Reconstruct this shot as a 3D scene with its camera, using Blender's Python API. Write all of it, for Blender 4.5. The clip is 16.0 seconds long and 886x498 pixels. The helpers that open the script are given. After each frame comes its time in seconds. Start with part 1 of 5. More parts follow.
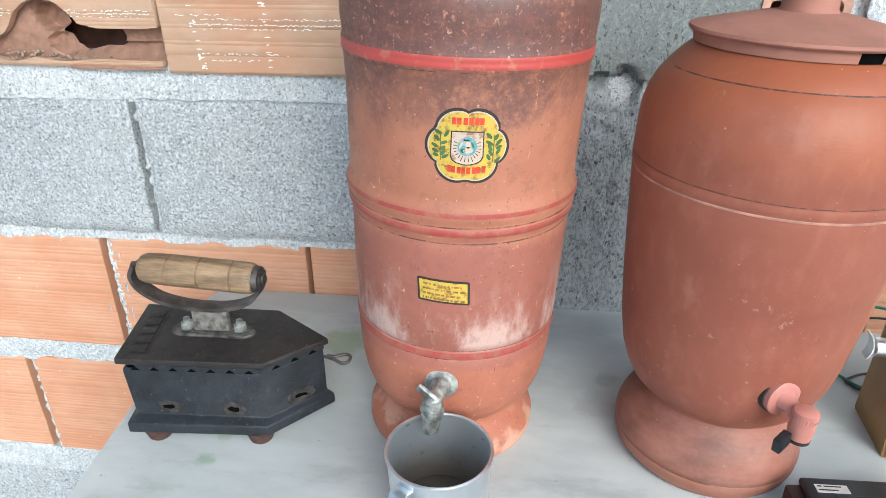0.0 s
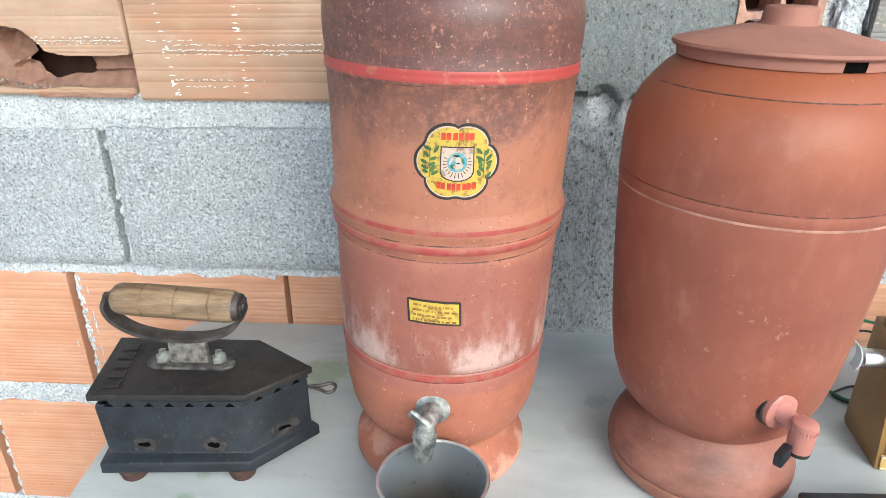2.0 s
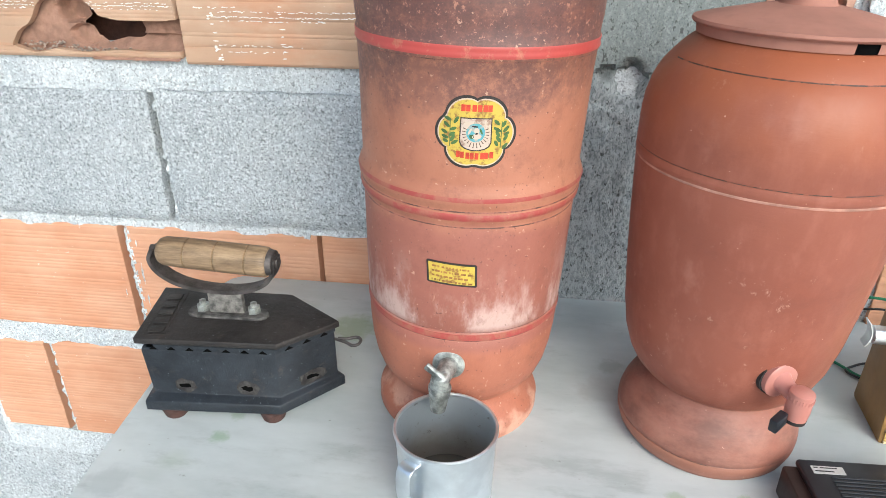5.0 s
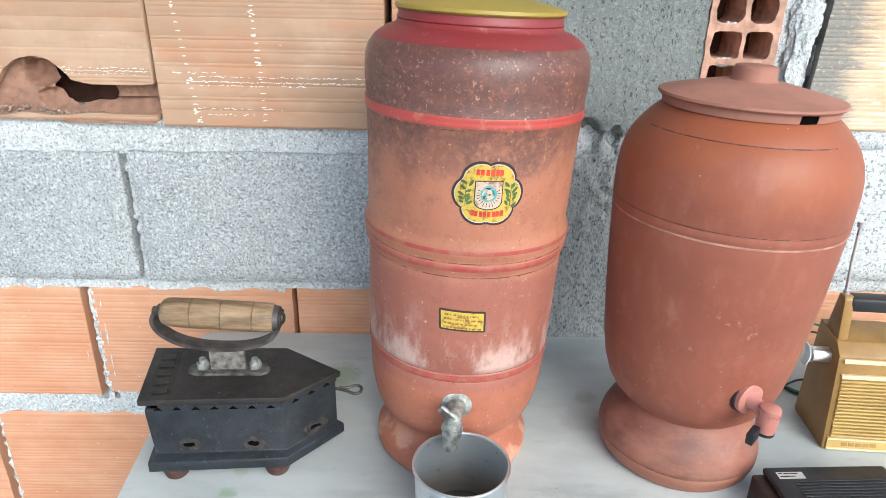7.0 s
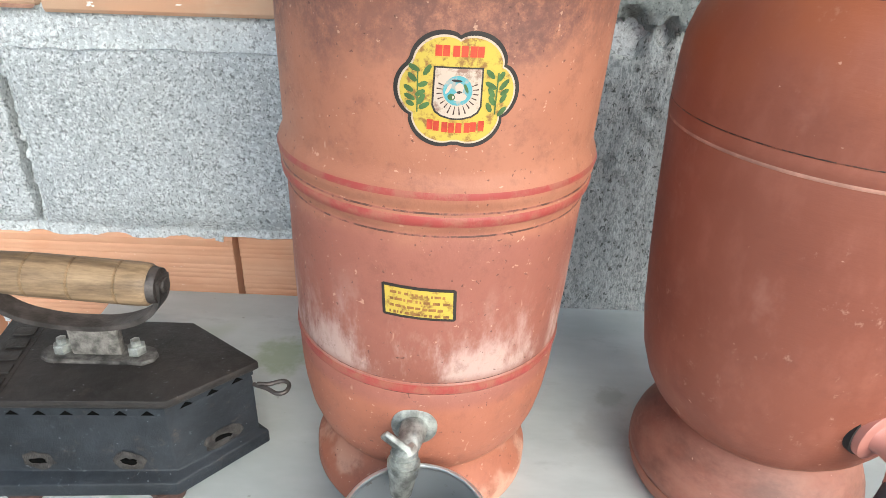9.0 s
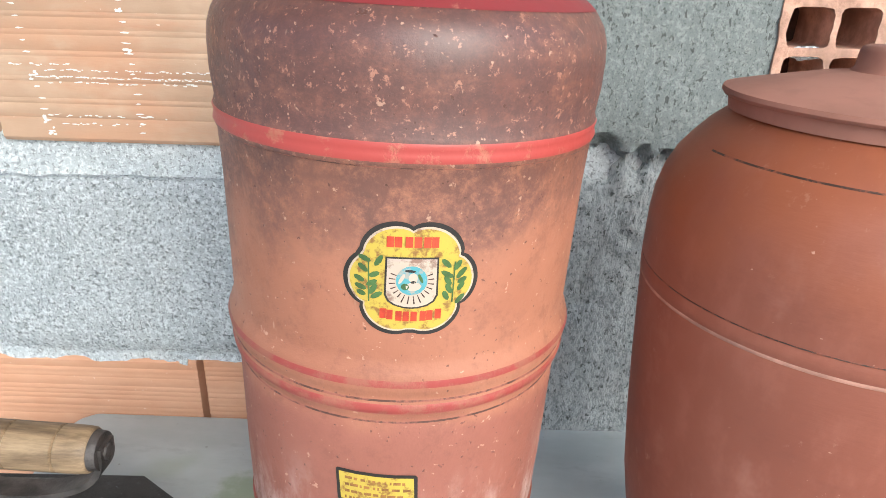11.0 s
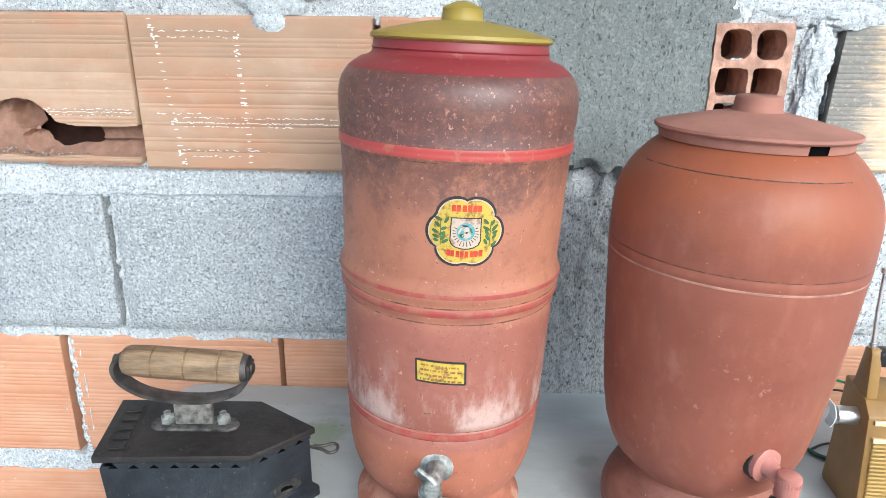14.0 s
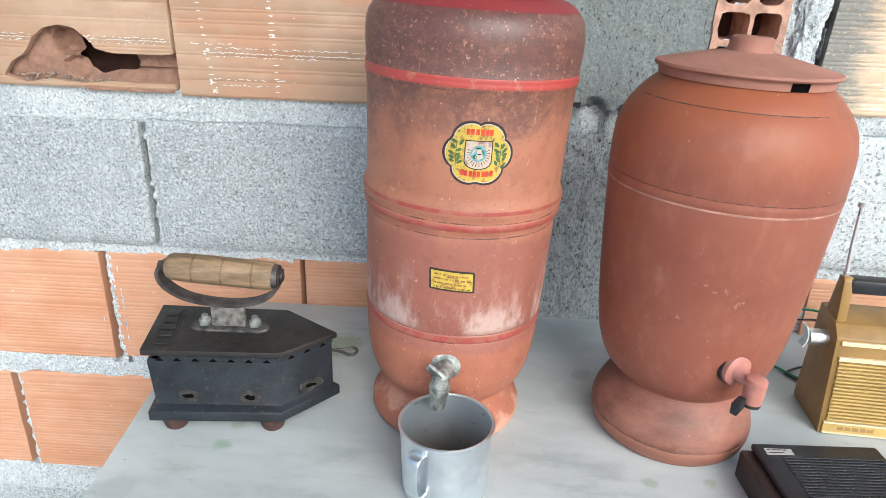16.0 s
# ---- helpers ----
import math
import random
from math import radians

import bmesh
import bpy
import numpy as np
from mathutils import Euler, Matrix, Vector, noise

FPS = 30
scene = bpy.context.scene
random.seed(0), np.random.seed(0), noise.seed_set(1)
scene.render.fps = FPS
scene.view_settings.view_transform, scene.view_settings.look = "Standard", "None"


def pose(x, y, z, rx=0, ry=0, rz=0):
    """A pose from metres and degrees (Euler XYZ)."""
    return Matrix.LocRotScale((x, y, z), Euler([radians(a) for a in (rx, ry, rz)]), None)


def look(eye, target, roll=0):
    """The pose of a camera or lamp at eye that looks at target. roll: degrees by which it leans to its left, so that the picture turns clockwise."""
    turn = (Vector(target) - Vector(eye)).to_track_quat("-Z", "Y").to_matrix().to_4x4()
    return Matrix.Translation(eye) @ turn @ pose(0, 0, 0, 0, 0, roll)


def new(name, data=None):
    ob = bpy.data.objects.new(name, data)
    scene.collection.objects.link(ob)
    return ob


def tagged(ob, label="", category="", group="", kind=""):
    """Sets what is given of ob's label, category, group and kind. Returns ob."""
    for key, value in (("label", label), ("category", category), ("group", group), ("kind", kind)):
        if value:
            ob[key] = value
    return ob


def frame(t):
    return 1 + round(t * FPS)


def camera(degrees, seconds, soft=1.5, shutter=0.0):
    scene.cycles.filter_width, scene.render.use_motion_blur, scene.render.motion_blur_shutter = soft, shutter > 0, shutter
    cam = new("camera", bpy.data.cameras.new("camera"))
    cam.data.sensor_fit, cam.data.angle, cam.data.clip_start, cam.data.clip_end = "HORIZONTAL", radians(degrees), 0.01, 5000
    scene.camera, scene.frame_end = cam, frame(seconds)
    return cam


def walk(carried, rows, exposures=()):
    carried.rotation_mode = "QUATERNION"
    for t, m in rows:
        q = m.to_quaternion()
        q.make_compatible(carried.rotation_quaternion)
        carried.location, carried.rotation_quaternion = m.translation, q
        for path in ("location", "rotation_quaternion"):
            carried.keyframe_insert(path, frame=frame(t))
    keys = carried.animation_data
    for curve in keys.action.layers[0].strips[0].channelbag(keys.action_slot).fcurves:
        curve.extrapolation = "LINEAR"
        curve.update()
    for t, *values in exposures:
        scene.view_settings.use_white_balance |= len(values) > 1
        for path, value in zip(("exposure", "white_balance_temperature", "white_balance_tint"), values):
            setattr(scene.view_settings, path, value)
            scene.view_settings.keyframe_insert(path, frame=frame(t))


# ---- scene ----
cam = camera(67.5, 16.0, soft=0.6)
K = 0.93          # plan units to metres
TOP = 0.75        # height of the slab's upper face


def at(x, y, h):
    """A place of the plan, h above the slab, in metres."""
    return Vector((K * x, K * y, TOP + K * h))


PATH = [
    (0, (-0.004, 0.037, 1.277), (-0.27, 1.814, 0.399), -0.4),
    (0.5, (-0.033, 0.036, 1.263), (-0.191, 1.842, 0.421), 0.2),
    (1, (-0.034, 0.041, 1.256), (-0.149, 1.858, 0.427), -0.2),
    (1.5, (-0.025, 0.046, 1.258), (-0.155, 1.867, 0.441), -0.3),
    (2, (-0.023, 0.043, 1.261), (-0.202, 1.871, 0.47), -0.6),
    (2.5, (-0.021, 0.047, 1.299), (-0.185, 1.923, 0.626), -0.2),
    (3, (-0.019, 0.044, 1.319), (-0.191, 1.941, 0.709), -0.7),
    (3.5, (-0.011, 0.048, 1.29), (-0.214, 1.909, 0.587), 0.1),
    (4, (0.017, 0.038, 1.278), (-0.323, 1.82, 0.435), -0.6),
    (4.2, (0.031, 0.035, 1.274), (-0.352, 1.798, 0.41), -0.3),
    (6.3, (-0.079, -0.025, 1.275), (-0.168, 1.762, 0.381), 0.1),
    (6.5, (-0.083, -0.027, 1.291), (-0.168, 1.761, 0.399), 0.2),
    (7, (-0.096, -0.045, 1.308), (-0.118, 1.8, 0.538), 1.0),
    (7.5, (-0.089, 0.003, 1.31), (-0.147, 1.845, 0.534), 0.9),
    (8, (-0.067, 0.079, 1.245), (-0.121, 1.843, 0.303), 1.5),
    (8.5, (-0.061, 0.134, 1.192), (-0.168, 1.814, 0.112), 1.0),
    (9, (-0.047, 0.197, 1.205), (-0.146, 1.967, 0.281), 1.3),
    (9.5, (-0.034, 0.256, 1.235), (-0.102, 2.076, 0.41), 1.2),
    (9.7, (-0.032, 0.267, 1.257), (-0.101, 2.113, 0.491), 1.3),
    (11.8, (-0.034, 0.194, 1.257), (-0.109, 2.046, 0.504), 1.1),
    (12, (-0.034, 0.168, 1.251), (-0.099, 2.013, 0.482), 1.2),
    (12.5, (-0.033, 0.113, 1.226), (-0.102, 1.948, 0.432), 0.9),
    (13, (-0.036, 0.069, 1.206), (-0.107, 1.895, 0.394), 0.8),
    (13.5, (-0.043, 0.035, 1.224), (-0.109, 1.893, 0.488), 0.8),
    (14, (-0.053, 0.003, 1.277), (-0.148, 1.904, 0.664), 0.5),
    (14.5, (-0.059, -0.051, 1.287), (-0.149, 1.858, 0.697), 0.5),
    (15, (-0.064, -0.076, 1.281), (-0.147, 1.818, 0.644), 1.4),
    (15.5, (-0.054, -0.1, 1.291), (-0.119, 1.802, 0.676), 1.4),
    (16, (-0.054, -0.075, 1.272), (-0.166, 1.772, 0.514), 1.9),
]

walk(cam, [(t, look(at(e[0], e[1], e[2] - TOP), at(g[0], g[1], g[2] - TOP), roll)) for t, e, g, roll in PATH], [(0, 0.56, 5750, 5), (2, 0.61, 5850, 5), (3, 0.61, 5900, 5), (7, 0.60, 5850, 5), (9.5, 0.69, 6050, 5), (12, 0.74, 5750, 5), (13, 0.73, 5600, 5), (13.5, 0.69, 5600, 5), (14.5, 0.56, 5700, 5), (15.5, 0.52, 5800, 5), (16, 0.52, 5850, 5)])

# ---- light ----
world = bpy.data.worlds.new("overcast")
world.use_nodes = True
scene.world = world
sky = world.node_tree.nodes.new("ShaderNodeTexSky")
sky.sky_type = "NISHITA"
sky.sun_disc = False
sky.sun_elevation, sky.sun_rotation = radians(34), radians(150)
sky.air_density, sky.dust_density, sky.ozone_density = 1.0, 4.0, 1.0
world.node_tree.links.new(sky.outputs[0], world.node_tree.nodes["Background"].inputs[0])
world.node_tree.nodes["Background"].inputs[1].default_value = 0.17
sun = new("sun", bpy.data.lights.new("sun", "SUN"))
sun.data.energy, sun.data.angle, sun.data.color = 1.45, radians(50), (0.92, 0.98, 1.0)
sun.matrix_world = look((2.35, -3.5, 3.95), (0, 0.6, 0.75))

# ---- materials ----


class Nodes:
    """A short way to write node trees."""

    def __init__(self, name):
        self.mat = bpy.data.materials.new(name)
        self.mat.use_nodes = True
        self.t = self.mat.node_tree
        self.bsdf = self.t.nodes["Principled BSDF"]
        self.co = self.t.nodes.new("ShaderNodeTexCoord").outputs["Object"]

    def put(self, socket, value):
        if isinstance(value, bpy.types.NodeSocket):
            self.t.links.new(value, socket)
        elif isinstance(value, (tuple, list)) and len(value) == 3 and socket.type == "RGBA":
            socket.default_value = (*value, 1)
        else:
            socket.default_value = value

    def noise(self, scale, detail=4, rough=0.55, stretch=None, shift=0.0):
        n = self.t.nodes.new("ShaderNodeTexNoise")
        n.inputs["Scale"].default_value, n.inputs["Detail"].default_value, n.inputs["Roughness"].default_value = scale, detail, rough
        m = self.t.nodes.new("ShaderNodeMapping")
        m.inputs["Scale"].default_value = stretch or (1, 1, 1)
        m.inputs["Location"].default_value = (shift, shift * 0.7, shift * 1.3)
        self.t.links.new(self.co, m.inputs["Vector"])
        self.t.links.new(m.outputs[0], n.inputs["Vector"])
        return n.outputs["Fac"]

    def cells(self, scale):
        n = self.t.nodes.new("ShaderNodeTexVoronoi")
        n.inputs["Scale"].default_value = scale
        self.t.links.new(self.co, n.inputs["Vector"])
        return n.outputs["Distance"]

    def band(self, value, lo, hi):
        """0 below lo, 1 above hi (or the other way round)."""
        n = self.t.nodes.new("ShaderNodeMapRange")
        n.interpolation_type = "SMOOTHSTEP"
        n.inputs["From Min"].default_value, n.inputs["From Max"].default_value = min(lo, hi), max(lo, hi)
        n.inputs["To Min"].default_value, n.inputs["To Max"].default_value = (0, 1) if lo < hi else (1, 0)
        self.put(n.inputs["Value"], value)
        return n.outputs["Result"]

    def maths(self, op, a, b=0.0):
        n = self.t.nodes.new("ShaderNodeMath")
        n.operation = op
        self.put(n.inputs[0], a)
        self.put(n.inputs[1], b)
        return n.outputs[0]

    def mix(self, fac, a, b):
        n = self.t.nodes.new("ShaderNodeMix")
        n.data_type = "RGBA"
        self.put(n.inputs["Factor"], fac)
        self.put(n.inputs[6], a)
        self.put(n.inputs[7], b)
        return n.outputs[2]

    def height(self):
        n = self.t.nodes.new("ShaderNodeSeparateXYZ")
        self.t.links.new(self.co, n.inputs[0])
        return n.outputs["Z"]

    def across(self):
        n = self.t.nodes.new("ShaderNodeSeparateXYZ")
        self.t.links.new(self.co, n.inputs[0])
        return n.outputs["X"]

    def blotch(self, x, y, size):
        """1 in the middle of a ragged spot of the plan, 0 outside it."""
        n = self.t.nodes.new("ShaderNodeVectorMath")
        n.operation = "DISTANCE"
        self.t.links.new(self.co, n.inputs[0])
        n.inputs[1].default_value = (x, y, 0)
        ragged = self.maths("ADD", n.outputs["Value"], self.maths("MULTIPLY", self.maths("SUBTRACT", self.noise(1.2 / size, 4, 0.7, shift=x), 0.5), size * 1.6))
        return self.band(ragged, size, size * 0.35)

    def patch(self, x, y, z, size):
        """1 in the middle of a ragged spot on a body, 0 outside it."""
        n = self.t.nodes.new("ShaderNodeVectorMath")
        n.operation = "DISTANCE"
        self.t.links.new(self.co, n.inputs[0])
        n.inputs[1].default_value = (x, y, z)
        ragged = self.maths("ADD", n.outputs["Value"], self.maths("MULTIPLY", self.maths("SUBTRACT", self.noise(1.1 / size, 5, 0.7, shift=z), 0.5), size * 1.5))
        return self.band(ragged, size, size * 0.3)

    def chance(self):
        return self.t.nodes.new("ShaderNodeObjectInfo").outputs["Random"]

    def done(self, color, rough=0.7, metal=0.0, bump=None, strength=0.3, depth=0.002, spec=0.5):
        self.put(self.bsdf.inputs["Base Color"], color)
        self.put(self.bsdf.inputs["Roughness"], rough)
        self.put(self.bsdf.inputs["Metallic"], metal)
        self.put(self.bsdf.inputs["Specular IOR Level"], spec)
        if bump is not None:
            n = self.t.nodes.new("ShaderNodeBump")
            n.inputs["Strength"].default_value, n.inputs["Distance"].default_value = strength, depth
            self.put(n.inputs["Height"], bump)
            self.t.links.new(n.outputs[0], self.bsdf.inputs["Normal"])
        return self.mat


def plain(name, color, rough=0.6, metal=0.0, vary=0.25, scale=40, bump=0.15, spec=0.5):
    """A surface of one colour with mottling at two scales and a fine relief."""
    n = Nodes(name)
    dark = tuple(c * (1 - vary) for c in color)
    light = tuple(min(1, c * (1 + vary)) for c in color)
    c = n.mix(n.band(n.noise(scale), 0.3, 0.7), dark, light)
    c = n.mix(n.maths("MULTIPLY", n.band(n.noise(scale * 6, 3, shift=3), 0.5, 0.75), 0.4), c, dark)
    r = n.maths("ADD", n.maths("MULTIPLY", n.noise(scale * 2, shift=7), 0.25), rough - 0.12)
    return n.done(c, r, metal, n.noise(scale * 8, 5), bump, 0.0015, spec)


def old_clay():
    """Clay of the tall filter: sooty top, orange belly, pinkish lower half with lime bloom."""
    n = Nodes("sooty_clay")
    z = n.height()
    wide, fine = n.noise(9, 5), n.noise(55, 6, 0.75, shift=2)
    c = n.mix(n.band(wide, 0.35, 0.65), (0.345, 0.137, 0.082), (0.425, 0.182, 0.112))
    c = n.mix(n.maths("MULTIPLY", n.band(n.maths("ADD", z, n.maths("MULTIPLY", wide, 0.05)), 0.29, 0.27), 0.9), c, n.mix(fine, (0.245, 0.085, 0.062), (0.335, 0.125, 0.092)))
    c = n.mix(n.maths("MULTIPLY", n.band(z, 0.132, 0.120), 0.75), c, n.mix(fine, (0.34, 0.115, 0.064), (0.45, 0.17, 0.10)))
    streak = n.noise(24, 6, 0.72, (1, 1, 0.42), 5)
    low = n.maths("MULTIPLY", n.band(z, 0.144, 0.156), n.band(z, 0.235, 0.15))
    bloom = n.maths("MULTIPLY", low, n.band(n.maths("ADD", streak, n.maths("MULTIPLY", n.band(z, 0.2, 0.15), 0.10)), 0.46, 0.66))
    c = n.mix(n.maths("MULTIPLY", bloom, 0.85), c, (0.60, 0.44, 0.39))
    bleach = n.maths("MULTIPLY", n.band(z, 0.055, 0.02), n.band(n.noise(18, 4, shift=9), 0.5, 0.62))
    c = n.mix(n.maths("MULTIPLY", bleach, 0.6), c, (0.66, 0.42, 0.31))
    grit = n.noise(110, 6, 0.8, shift=4)
    soot = n.band(n.maths("ADD", z, n.maths("MULTIPLY", n.maths("SUBTRACT", wide, 0.5), 0.30)), 0.350, 0.41)
    soot = n.maths("MULTIPLY", soot, n.band(grit, 0.74, 0.40))
    c = n.mix(n.maths("MULTIPLY", soot, 0.8), c, (0.125, 0.060, 0.052))
    for x, y, h, size, much in ((-0.052, -0.092, 0.374, 0.042, 0.72), (-0.018, -0.103, 0.372, 0.026, 0.5), (0.045, -0.095, 0.380, 0.030, 0.35)):
        c = n.mix(n.maths("MULTIPLY", n.maths("MULTIPLY", n.patch(x, y, h, size), n.band(grit, 0.78, 0.36)), much), c, (0.115, 0.060, 0.054))
    top = n.maths("MULTIPLY", n.band(z, 0.392, 0.412), n.band(n.noise(36, 6, 0.8, (1, 1, 2.0), 6), 0.80, 0.40))
    c = n.mix(n.maths("MULTIPLY", top, 0.93), c, n.mix(grit, (0.055, 0.031, 0.032), (0.175, 0.082, 0.070)))
    flake = n.maths("MULTIPLY", n.band(z, 0.385, 0.405), n.band(n.noise(210, 5, 0.75, shift=21), 0.585, 0.64))
    c = n.mix(n.maths("MULTIPLY", flake, 0.85), c, (0.42, 0.20, 0.14))
    grime = n.band(n.noise(55, 7, 0.8, shift=17), 0.49, 0.68)
    c = n.mix(n.maths("MULTIPLY", grime, 0.45), c, (0.20, 0.078, 0.055))
    speck = n.band(n.noise(210, 3, 0.6, shift=11), 0.66, 0.72)
    c = n.mix(n.maths("MULTIPLY", speck, 0.6), c, (0.62, 0.38, 0.27))
    pits = n.band(n.noise(300, 2, 0.5, shift=14), 0.31, 0.27)
    c = n.mix(n.maths("MULTIPLY", pits, 0.7), c, (0.10, 0.04, 0.03))
    streaks = n.maths("MULTIPLY", n.band(n.noise(85, 3, 0.6, (1, 1, 0.28), 37), 0.70, 0.74), 0.55)
    c = n.mix(n.maths("MULTIPLY", streaks, 0.7), c, (0.66, 0.42, 0.30))
    worn = n.maths("SUBTRACT", n.maths("ADD", n.maths("MULTIPLY", fine, 0.25), 0.45), n.maths("MULTIPLY", n.band(z, 0.40, 0.45), 0.20))
    return n.done(c, worn, 0, n.maths("ADD", fine, n.maths("MULTIPLY", pits, -1.5)), 0.45, 0.0014, 0.45)


def red_clay():
    """Smoother, redder clay of the second filter, with faint turning lines and dust."""
    n = Nodes("red_clay")
    wide, fine = n.noise(6, 4), n.noise(60, 5, 0.6, (1, 1, 0.5), 2)
    c = n.mix(n.band(wide, 0.3, 0.7), (0.236, 0.074, 0.046), (0.288, 0.097, 0.061))
    c = n.mix(n.maths("MULTIPLY", n.band(fine, 0.45, 0.75), 0.35), c, (0.38, 0.14, 0.095))
    c = n.mix(n.maths("MULTIPLY", n.band(n.noise(16, 5, 0.7, (1, 1, 0.6), 6), 0.56, 0.74), 0.4), c, (0.43, 0.20, 0.15))
    c = n.mix(n.maths("MULTIPLY", n.band(n.noise(10, 6, 0.75, (1, 1, 1.3), 28), 0.50, 0.70), 0.45), c, (0.175, 0.058, 0.040))
    scuff = n.band(n.noise(95, 6, 0.8, (1, 1, 0.7), 33), 0.60, 0.68)
    c = n.mix(n.maths("MULTIPLY", n.maths("MULTIPLY", scuff, n.band(n.noise(9, 3, shift=35), 0.48, 0.62)), 0.55), c, (0.50, 0.29, 0.22))
    fired = n.maths("MULTIPLY", n.band(n.height(), 0.31, 0.36), n.band(n.noise(7, 4, 0.6, (1, 1, 0.8), 23), 0.38, 0.60))
    c = n.mix(n.maths("MULTIPLY", fired, 0.7), c, (0.33, 0.098, 0.040))
    dust = n.maths("MULTIPLY", n.band(n.height(), 0.082, 0.060), n.band(n.noise(14, 5, 0.7, (1, 1, 1.5), 19), 0.15, 0.62))
    c = n.mix(n.maths("MULTIPLY", dust, 0.75), c, n.mix(n.band(n.noise(20, 5, 0.7, (1, 1, 2), 41), 0.3, 0.7), (0.135, 0.070, 0.055), (0.33, 0.165, 0.125)))
    c = n.mix(n.maths("MULTIPLY", n.band(n.height(), 0.0222, 0.0205), 0.6), c, (0.31, 0.130, 0.082))
    speck = n.band(n.noise(240, 2, 0.5, shift=8), 0.75, 0.79)
    c = n.mix(n.maths("MULTIPLY", speck, 0.6), c, (0.66, 0.40, 0.30))
    return n.done(c, n.maths("ADD", n.maths("MULTIPLY", n.noise(22, 5, 0.7, shift=13), 0.3), 0.36), 0, n.noise(120, 4, 0.6, (1, 1, 4)), 0.16, 0.001, 0.4)


def brick_clay(name="brick_clay", smeared=False, orange=False):
    """Extruded hollow-brick clay, each brick of its own tone; smeared: grey with cement at one end."""
    n = Nodes(name)
    wide = n.noise(7, 4, 0.6, (1, 1, 1.6))
    c = n.mix(n.chance(), (0.45, 0.24, 0.150), (0.455, 0.315, 0.218))
    c = n.mix(n.band(wide, 0.35, 0.72), c, n.mix(n.band(n.noise(11, 5, 0.6, (0.7, 1, 1.3), 12), 0.42, 0.62), (0.52, 0.295, 0.188), (0.56, 0.40, 0.288)))
    c = n.mix(n.maths("MULTIPLY", n.band(n.noise(30, 5, 0.7, (0.4, 1, 3), 4), 0.5, 0.75), 0.35), c, (0.52, 0.225, 0.13))
    c = n.mix(n.maths("MULTIPLY", n.band(n.noise(200, 3, 0.6, (0.5, 1, 1), 7), 0.71, 0.77), 0.6), c, (0.85, 0.74, 0.64))
    if orange:
        c = n.mix(n.band(wide, 0.32, 0.70), n.mix(n.chance(), (0.56, 0.275, 0.160), (0.58, 0.315, 0.195)), (0.62, 0.36, 0.235))
        c = n.mix(n.maths("MULTIPLY", n.band(n.noise(30, 5, 0.7, (0.4, 1, 3), 4), 0.5, 0.75), 0.3), c, (0.54, 0.235, 0.13))
        c = n.mix(n.maths("MULTIPLY", n.band(n.noise(200, 3, 0.6, (0.5, 1, 1), 7), 0.70, 0.76), 0.6), c, (0.85, 0.74, 0.64))
    if smeared:
        c = n.mix(n.band(n.noise(6, 4, 0.6, (1, 1, 2.2), 31), 0.30, 0.62), (0.58, 0.40, 0.24), (0.70, 0.55, 0.40))
        c = n.mix(n.maths("MULTIPLY", n.band(n.noise(46, 6, 0.75, (0.45, 1, 2.2), 9), 0.53, 0.64), 0.7), c, (0.80, 0.74, 0.66))
        film = n.band(n.maths("ADD", n.across(), n.maths("MULTIPLY", n.maths("SUBTRACT", n.noise(30, 6, 0.75, (0.6, 1, 4.0), 8), 0.5), 0.13)), 0.452, 0.402)
        c = n.mix(n.maths("MULTIPLY", film, n.band(n.noise(170, 5, 0.7, (0.7, 1, 1.3), 3), 0.26, 0.46)), c, n.mix(n.noise(210, 4, 0.7, shift=6), (0.17, 0.165, 0.15), (0.36, 0.35, 0.325)))
    return n.done(c, 0.85, 0, n.noise(150, 5, 0.7, (0.3, 1, 1.5)), 0.35, 0.0012, 0.2)


def stone(name, dark, light, speck, grain, deep, pores=0.9):
    """Cement: grains and pores of a given size."""
    n = Nodes(name)
    c = n.mix(n.band(n.noise(5, 4), 0.3, 0.7), dark, light)
    c = n.mix(n.maths("MULTIPLY", n.band(n.noise(22, 4, 0.6, shift=16), 0.38, 0.64), 0.35), c, tuple(v * 0.86 for v in dark))
    c = n.mix(n.maths("MULTIPLY", n.band(n.noise(grain, 4, 0.75, shift=2), 0.515, 0.555), 0.8), c, speck)
    c = n.mix(n.maths("MULTIPLY", n.band(n.noise(grain * 1.4, 3, 0.65, shift=5), 0.435, 0.40), pores), c, tuple(v * 0.27 for v in dark))
    c = n.mix(n.maths("MULTIPLY", n.band(n.noise(grain * 0.7, 3, 0.7, shift=9), 0.385, 0.35), pores), c, tuple(v * 0.20 for v in dark))
    tone = n.maths("MULTIPLY", n.maths("SUBTRACT", n.chance(), 0.5), 0.25)
    c = n.mix(n.maths("ABSOLUTE", tone), c, n.mix(n.band(tone, -0.01, 0.01), dark, speck))
    b = n.maths("ADD", n.noise(grain, 5, 0.75, shift=5), n.maths("MULTIPLY", n.noise(grain * 0.3, 3), 0.6))
    return n.done(c, 0.93, 0, b, deep, 0.004, 0.15)


